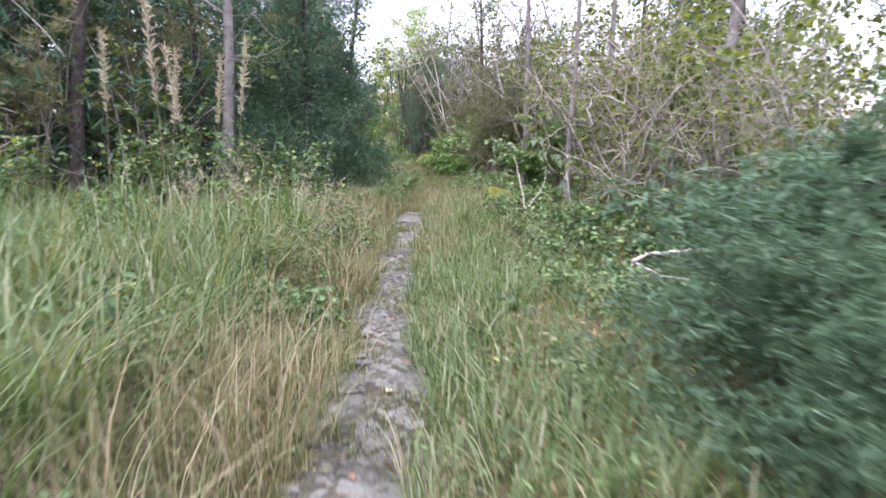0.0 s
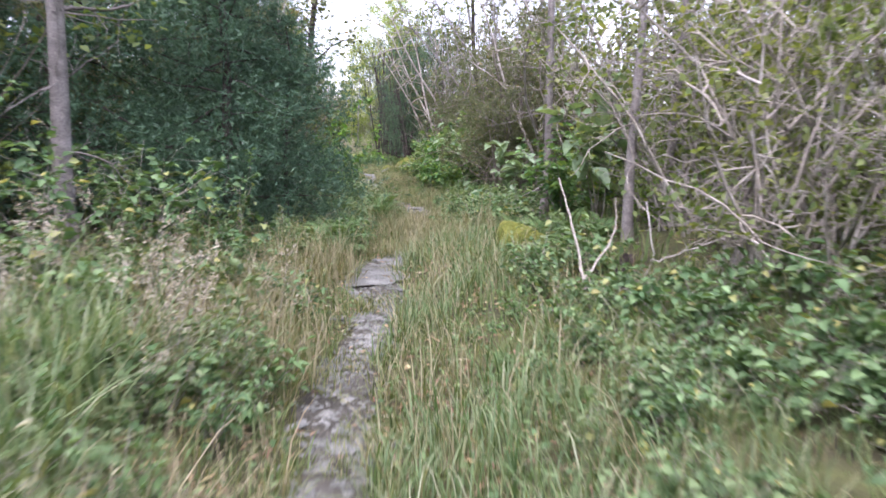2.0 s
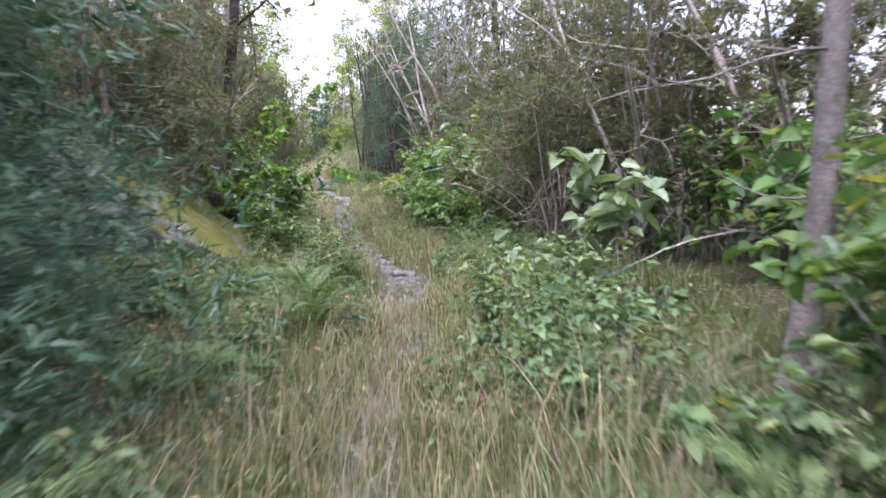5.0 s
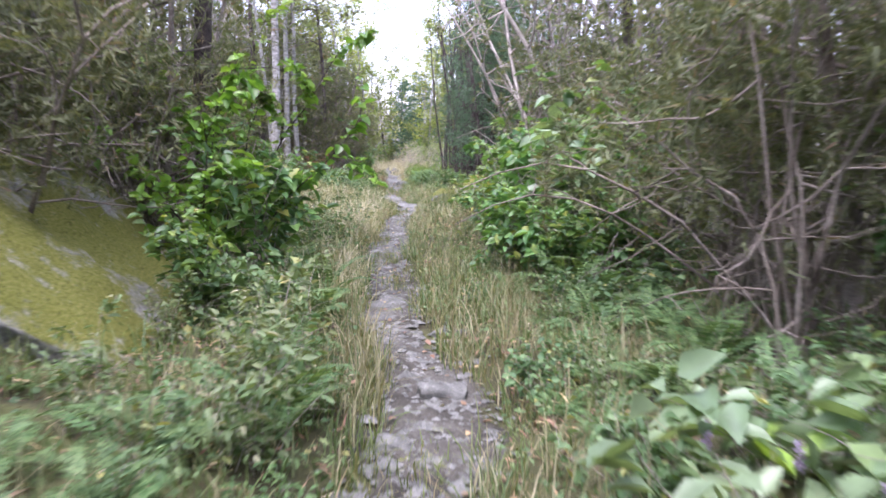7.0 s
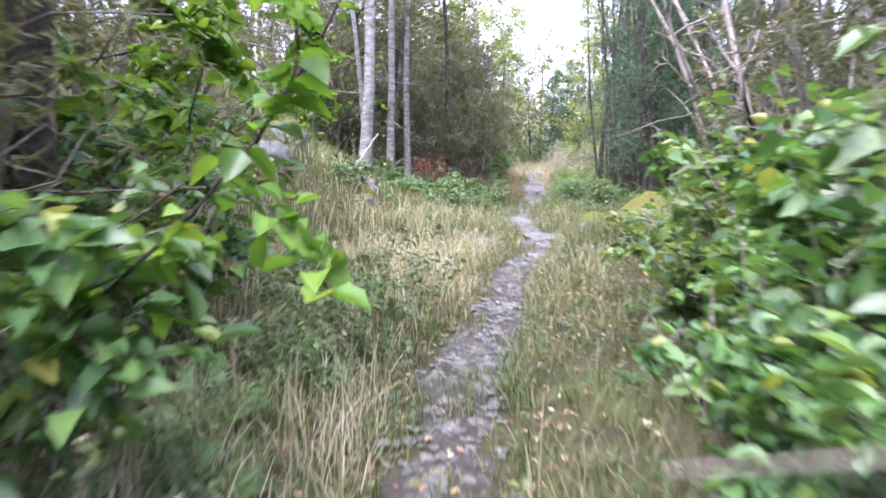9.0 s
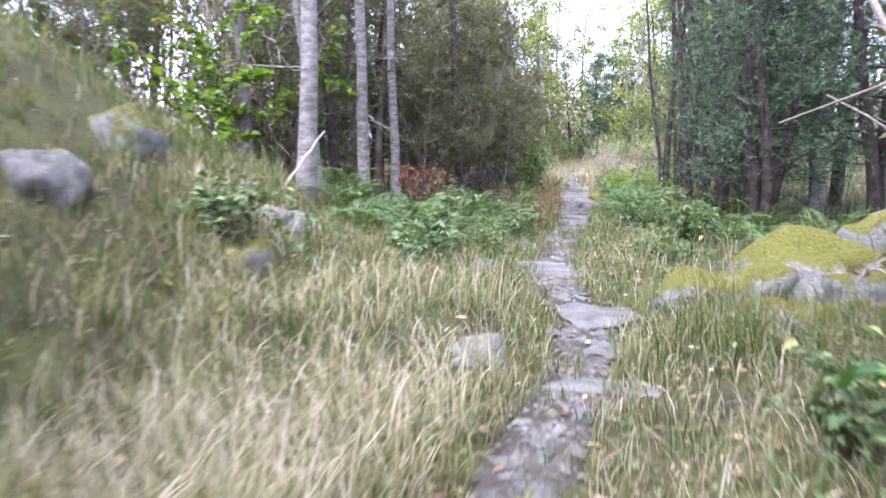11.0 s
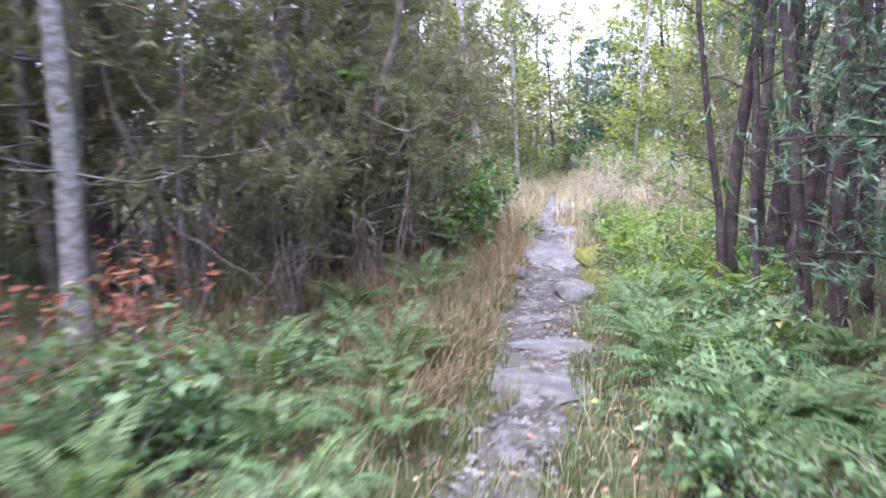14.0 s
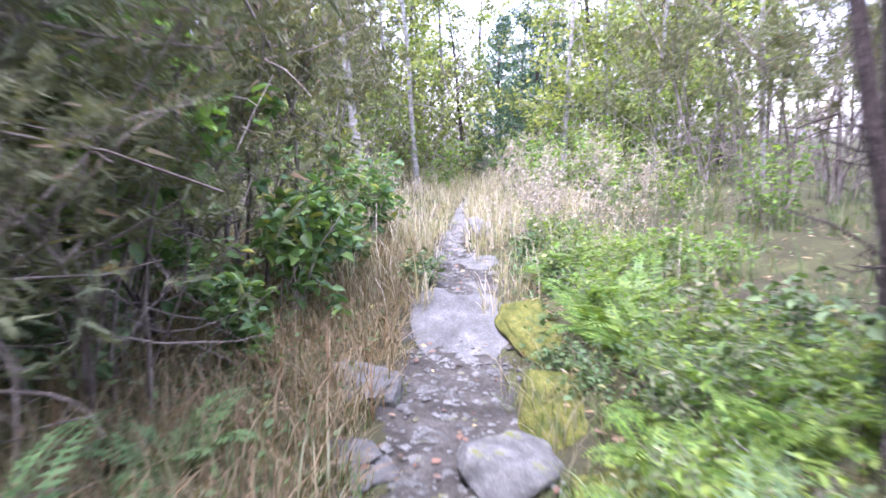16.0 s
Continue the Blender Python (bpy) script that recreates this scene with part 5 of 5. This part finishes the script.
grass("grass", "mixed green and straw-coloured grass along the path", GRASS, 34000, verge(0.5, 23, 0, 0.14, 2.4), (0.08, 0.3), lean=1.1, keep=off_trail)
grass("grass", "short mixed grass between stones and ferns", GRASS, 27000, verge(23, 37, 0, 0.14, 2.4), (0.05, 0.2), 0.0028, 0.9, keep=off_trail)
grass("lush_grass", "tall lush drooping green grass", LUSH, 8000, verge(1.5, 8, -1, 0.9, 3.6), (0.4, 0.95), 0.005, 1.2)
grass("lush_grass", "fresh green grass in the verge", LUSH, 14000, verge(2, 14, 1, 0.15, 1.5), (0.15, 0.42), 0.0035, 1.1, keep=patch(1, -0.2))
grass("lush_grass", "fresh green grass under the bushes", LUSH, 14000, verge(14, 36, 0, 0.2, 2.2), (0.12, 0.32), 0.0035, 0.7, keep=patch(2, -0.1))
grass("dry_grass", "long dry tan grass arching beside the path", STRAW, 13000, verge(1.5, 11, -1, 0.25, 2.2), (0.3, 0.8), 0.0022, 1.5, keep=patch(3, -0.35))
grass("dry_grass", "dry grass stems in the right verge", STRAW, 4000, verge(2, 14, 1, 0.2, 1.4), (0.25, 0.6), 0.0022, 1.3, keep=patch(4, 0.1))
grass("dry_grass", "dry grass stems among green", STRAW, 9000, verge(11, 22, 0, 0.2, 1.1), (0.2, 0.5), 0.0022, 0.8, keep=patch(5, -0.1))
grass("dry_grass", "dry grass stems among green", STRAW, 9000, verge(22, 38, 0, 0.22, 1.8), (0.12, 0.36), 0.0022, 1.1, keep=patch(6, 0.3))
grass("dry_grass", "tangled brown grass beside the slabs", BROWN, 14000, verge(32.5, 41, -1, 0.35, 2.2), (0.15, 0.42), 0.0024, 1.4, keep=off_trail)
grass("pale_grass", "pale bleached grass in the clearing", PALESTRAW, 15000, verge(20.5, 28, -1, 0.35, 2.8), (0.12, 0.46), 0.0024, 1.1, keep=patch(7, 0.0))
grass("pale_grass", "pale bleached grass in the clearing", PALESTRAW, 8000, verge(38.5, 50, 0, 0.1, 1.6), (0.2, 0.6), 0.003, 0.7, keep=patch(8, -0.3))
grass("short_turf", "short green turf creeping over the path", GRASS, 20000, verge(0.5, 16, 0, 0.0, 0.5), (0.05, 0.13), 0.0024,
      keep=lambda x, y: (np.sin(x * 9 + y * 3.1) + np.sin(y * 4.3 - x * 5) > 0.1) & ((y < 10.2) | (y > 12)))
grass("short_turf", "green turf growing into the path", GRASS, 18000, verge(12, 35, 0, 0.0, 0.45), (0.06, 0.18), 0.0024,
      keep=lambda x, y: np.sin(x * 8 + y * 2.7) + np.sin(y * 3.9 - x * 5) > 0.5)
grass("dry_grass", "dry grass leaning over the path", STRAW, 3000, verge(12, 17, 0, 0.0, 0.4), (0.15, 0.4), 0.0022, 1.0)
grass("grass", "rank grass in the hollow beside the path", LUSH, 5000, lambda n: (rng.uniform(1.1, 4.0, n), rng.uniform(3.8, 9.0, n)), (0.12, 0.38), 0.004, 0.9)
grass("pale_grass", "pale grass between the stones", PALESTRAW, 7000, verge(24, 31, 0, 0.2, 2.4), (0.08, 0.26), 0.0022, 1.1, keep=patch(9, -0.4))
grass("dry_grass", "dry tufts between the stones", STRAW, 9000, verge(24, 31, 0, 0.2, 2.6), (0.1, 0.3), 0.0022, 1.1, keep=patch(10, -0.3))
grass("grass", "rank grass in front of the mossy boulders", GRASS, 4500, lambda n: (rng.uniform(-1.35, 0.8, n), rng.uniform(27.2, 28.9, n)), (0.15, 0.45), 0.0026, 1.0)
grass("slope_grass", "rough grass on the rocky slope", GRASS, 18000, lambda n: (rng.uniform(-9, -2.6, n), rng.uniform(24, 31, n)), (0.08, 0.26), 0.0032, 0.9)
grass("woodland_grass", "thin grass under the trees", GRASS, 16000, verge(-2, 50, 0, 1.8, 6.0), (0.2, 0.5), 0.005, 0.8)

# ---- single things ----


def branch(name, label, lines, mat, sides=7):
    bits = []
    for pts, r0, r1 in lines:
        pts = np.array(pts, float)
        t = np.linspace(0, len(pts) - 1, len(pts) * 4)
        fine = np.stack([np.interp(t, np.arange(len(pts)), pts[:, k]) for k in range(3)], -1) + rng.normal(0, 0.006, (len(t), 3))
        bits.append((fine, np.linspace(r0, r1, len(t)) * (1 + rng.normal(0, 0.06, len(t)))))
    return thing(name, label, "branch", data=mesh_from(name, *tubes(bits, sides), mat))


branch("fallen_branch", "bleached dead branch with a crooked fork", [
    ([(1.9, 6.35, -0.5), (1.8, 6.6, -0.3), (1.72, 6.78, -0.12), (1.76, 6.85, 0.06), (1.9, 6.9, 0.11), (2.2, 6.95, 0.12), (2.6, 7.05, 0.14), (3.1, 7.2, 0.1)], 0.026, 0.012),
    ([(1.78, 6.85, 0.03), (2.0, 6.8, -0.08), (2.4, 6.8, -0.14), (2.9, 6.9, -0.2)], 0.016, 0.007),
    ([(2.2, 6.95, 0.08), (2.35, 6.9, 0.2), (2.55, 6.95, 0.24)], 0.011, 0.004)], DEADWOOD)
branch("fallen_branch", "pale dead branch leaning on the undergrowth", [
    ([(1.15, 16.6, 0.0), (1.45, 16.5, 0.2), (1.9, 16.5, 0.42), (2.4, 16.4, 0.55)], 0.009, 0.005)], DEADWOOD)
branch("fallen_branch", "bare grey branch rising from the grass", [
    ([(1.05, 8.9, 0.0), (1.0, 9.1, 0.3), (0.95, 9.3, 0.65), (0.9, 9.5, 0.95)], 0.014, 0.005),
    ([(1.0, 9.1, 0.3), (1.25, 9.3, 0.6), (1.3, 9.5, 0.8)], 0.008, 0.003)], TWIG)
branch("fallen_branch", "thin bleached branch in the verge", [
    ([(1.55, 9.9, 0.0), (1.65, 9.7, 0.35), (1.6, 9.8, 0.75)], 0.009, 0.004),
    ([(1.63, 9.75, 0.3), (1.9, 9.7, 0.4), (2.3, 9.8, 0.5)], 0.007, 0.003)], DEADWOOD)
branch("leaning_dead_branch", "pale dead branch leaning against a birch", [
    ([(-5.0, 29.2, 0.2), (-4.75, 29.4, 0.7), (-4.5, 29.65, 1.15)], 0.018, 0.009)], DEADWOOD)


# an added dark stump shape in place of the dark hole under brambles
def stump():
    bm = bmesh.new()
    bmesh.ops.create_cone(bm, cap_ends=True, segments=18, radius1=0.085, radius2=0.06, depth=0.3)
    bmesh.ops.subdivide_edges(bm, edges=bm.edges[:], cuts=2)
    for v in bm.verts:
        n = noise.noise(v.co * 9)
        v.co.x *= 1 + n * 0.3
        v.co.y *= 1 + n * 0.3
        if v.co.z > 0.13:
            v.co.z += noise.noise(v.co * 14) * 0.16
            v.co.x += 0.04
    me = bpy.data.meshes.new("tree_stump")
    bm.to_mesh(me)
    bm.free()
    me.materials.append(HOLLOWDARK)
    ob = thing("tree_stump", "dark stump shape standing for a dark hole under brambles", "stump", data=me)
    ob.location = (1.45, 9.85, gz(1.45, 9.85) + 0.07)
    ob.scale = (0.8, 0.8, 0.75)


stump()


def plume():
    """A tall grass stalk with a feathery pale head."""
    ob = proto("reed_grass", "tall grass stalk with a pale feathery plume", "grass", "plumed grass stalks")
    line = wander((0, 0, 0), (0.08, 0.02, 1), 1.35, 8, 0.03)
    part("stalk", mesh_from("stalk", *tubes([(line, np.linspace(0.003, 0.0015, 9))], 4), STRAW), ob)
    n = 150
    t = rng.uniform(0.72, 1.0, n) * 8
    p = np.stack([np.interp(t, np.arange(9), line[:, k]) for k in range(3)], -1)
    d = randdir(n, 1.4)
    part("plume", mesh_from("plume", *leaves(p, d, randdir(n), rng.uniform(0.03, 0.06, n), 0.007, 0.1, 0.1), SEED), ob)
    return ob


PLUME = plume()
for x, y in ((-1.6, 5.0), (-1.5, 5.2), (-1.9, 5.1), (-2.15, 4.8), (-1.75, 5.6), (-1.45, 4.0)):
    put(PLUME, x, y, None, 1.0, tall=rng.uniform(1.25, 1.4))


def seed_weed():
    """A dry weed with branched, fluffy seed heads."""
    ob = proto("dry_weed", "dry weed with fluffy pinkish-grey seed heads", "plant", "dry weeds in the clearing")
    lines, p = [], []
    for _ in range(7):
        m = wander(rng.normal(0, 0.05, 3) * np.array([1, 1, 0]), randdir(1, 3.5)[0], rng.uniform(0.5, 0.85), 6, 0.06)
        lines.append((m, np.linspace(0.003, 0.001, 7)))
        for _ in range(6):
            tw = wander(m[rng.integers(3, 7)], randdir(1, 1.2)[0], 0.16, 3, 0.1)
            lines.append((tw, np.linspace(0.0015, 0.0008, 4)))
            p.append(tw[1:].repeat(4, 0))
    part("stem_tangle", mesh_from("stem_tangle", *tubes(lines, 3), TWIG), ob)["kind"] = "stuff"
    p = np.concatenate(p) + rng.normal(0, 0.012, (sum(len(a) for a in p), 3))
    part("seed_fluff", mesh_from("seed_fluff", *slips(p, randdir(len(p), 0.5), randdir(len(p)), rng.uniform(0.015, 0.035, len(p)), 0.012), SEED), ob)["kind"] = "stuff"
    return ob


WEEDY = seed_weed()
for k in range(22):
    y = rng.uniform(39.6, 45)
    side = 1 if k % 3 else -1
    put(WEEDY, float(trail_x(y)) + side * rng.uniform(0.5, 2.2), y, None, rng.uniform(0.8, 1.15))
for k in range(10):
    put(WEEDY, rng.uniform(-2.9, -1.0), rng.uniform(5.6, 9.6), None, rng.uniform(0.55, 0.9))


def violet():
    ob = proto("violet_flower", "small violet flower spike by the path", "flower", "violet flowers by the path")
    line = wander((0, 0, 0), (0.1, 0, 1), 0.42, 5, 0.05)
    part("stalk", mesh_from("stalk", *tubes([(line, np.linspace(0.003, 0.0015, 6))], 4), FERN), ob)
    n = 40
    t = rng.uniform(3.4, 5, n)
    p = np.stack([np.interp(t, np.arange(6), line[:, k]) for k in range(3)], -1)
    part("petals", mesh_from("petals", *leaves(p, randdir(n, 0.3), randdir(n), 0.03, 0.02), PETAL), ob)
    return ob


VIOLET = violet()
for x, y in ((0.72, 17.4), (0.95, 17.3), (1.2, 17.5), (1.05, 17.0)):
    put(VIOLET, x, y, None, 0.7)

drop_protos()
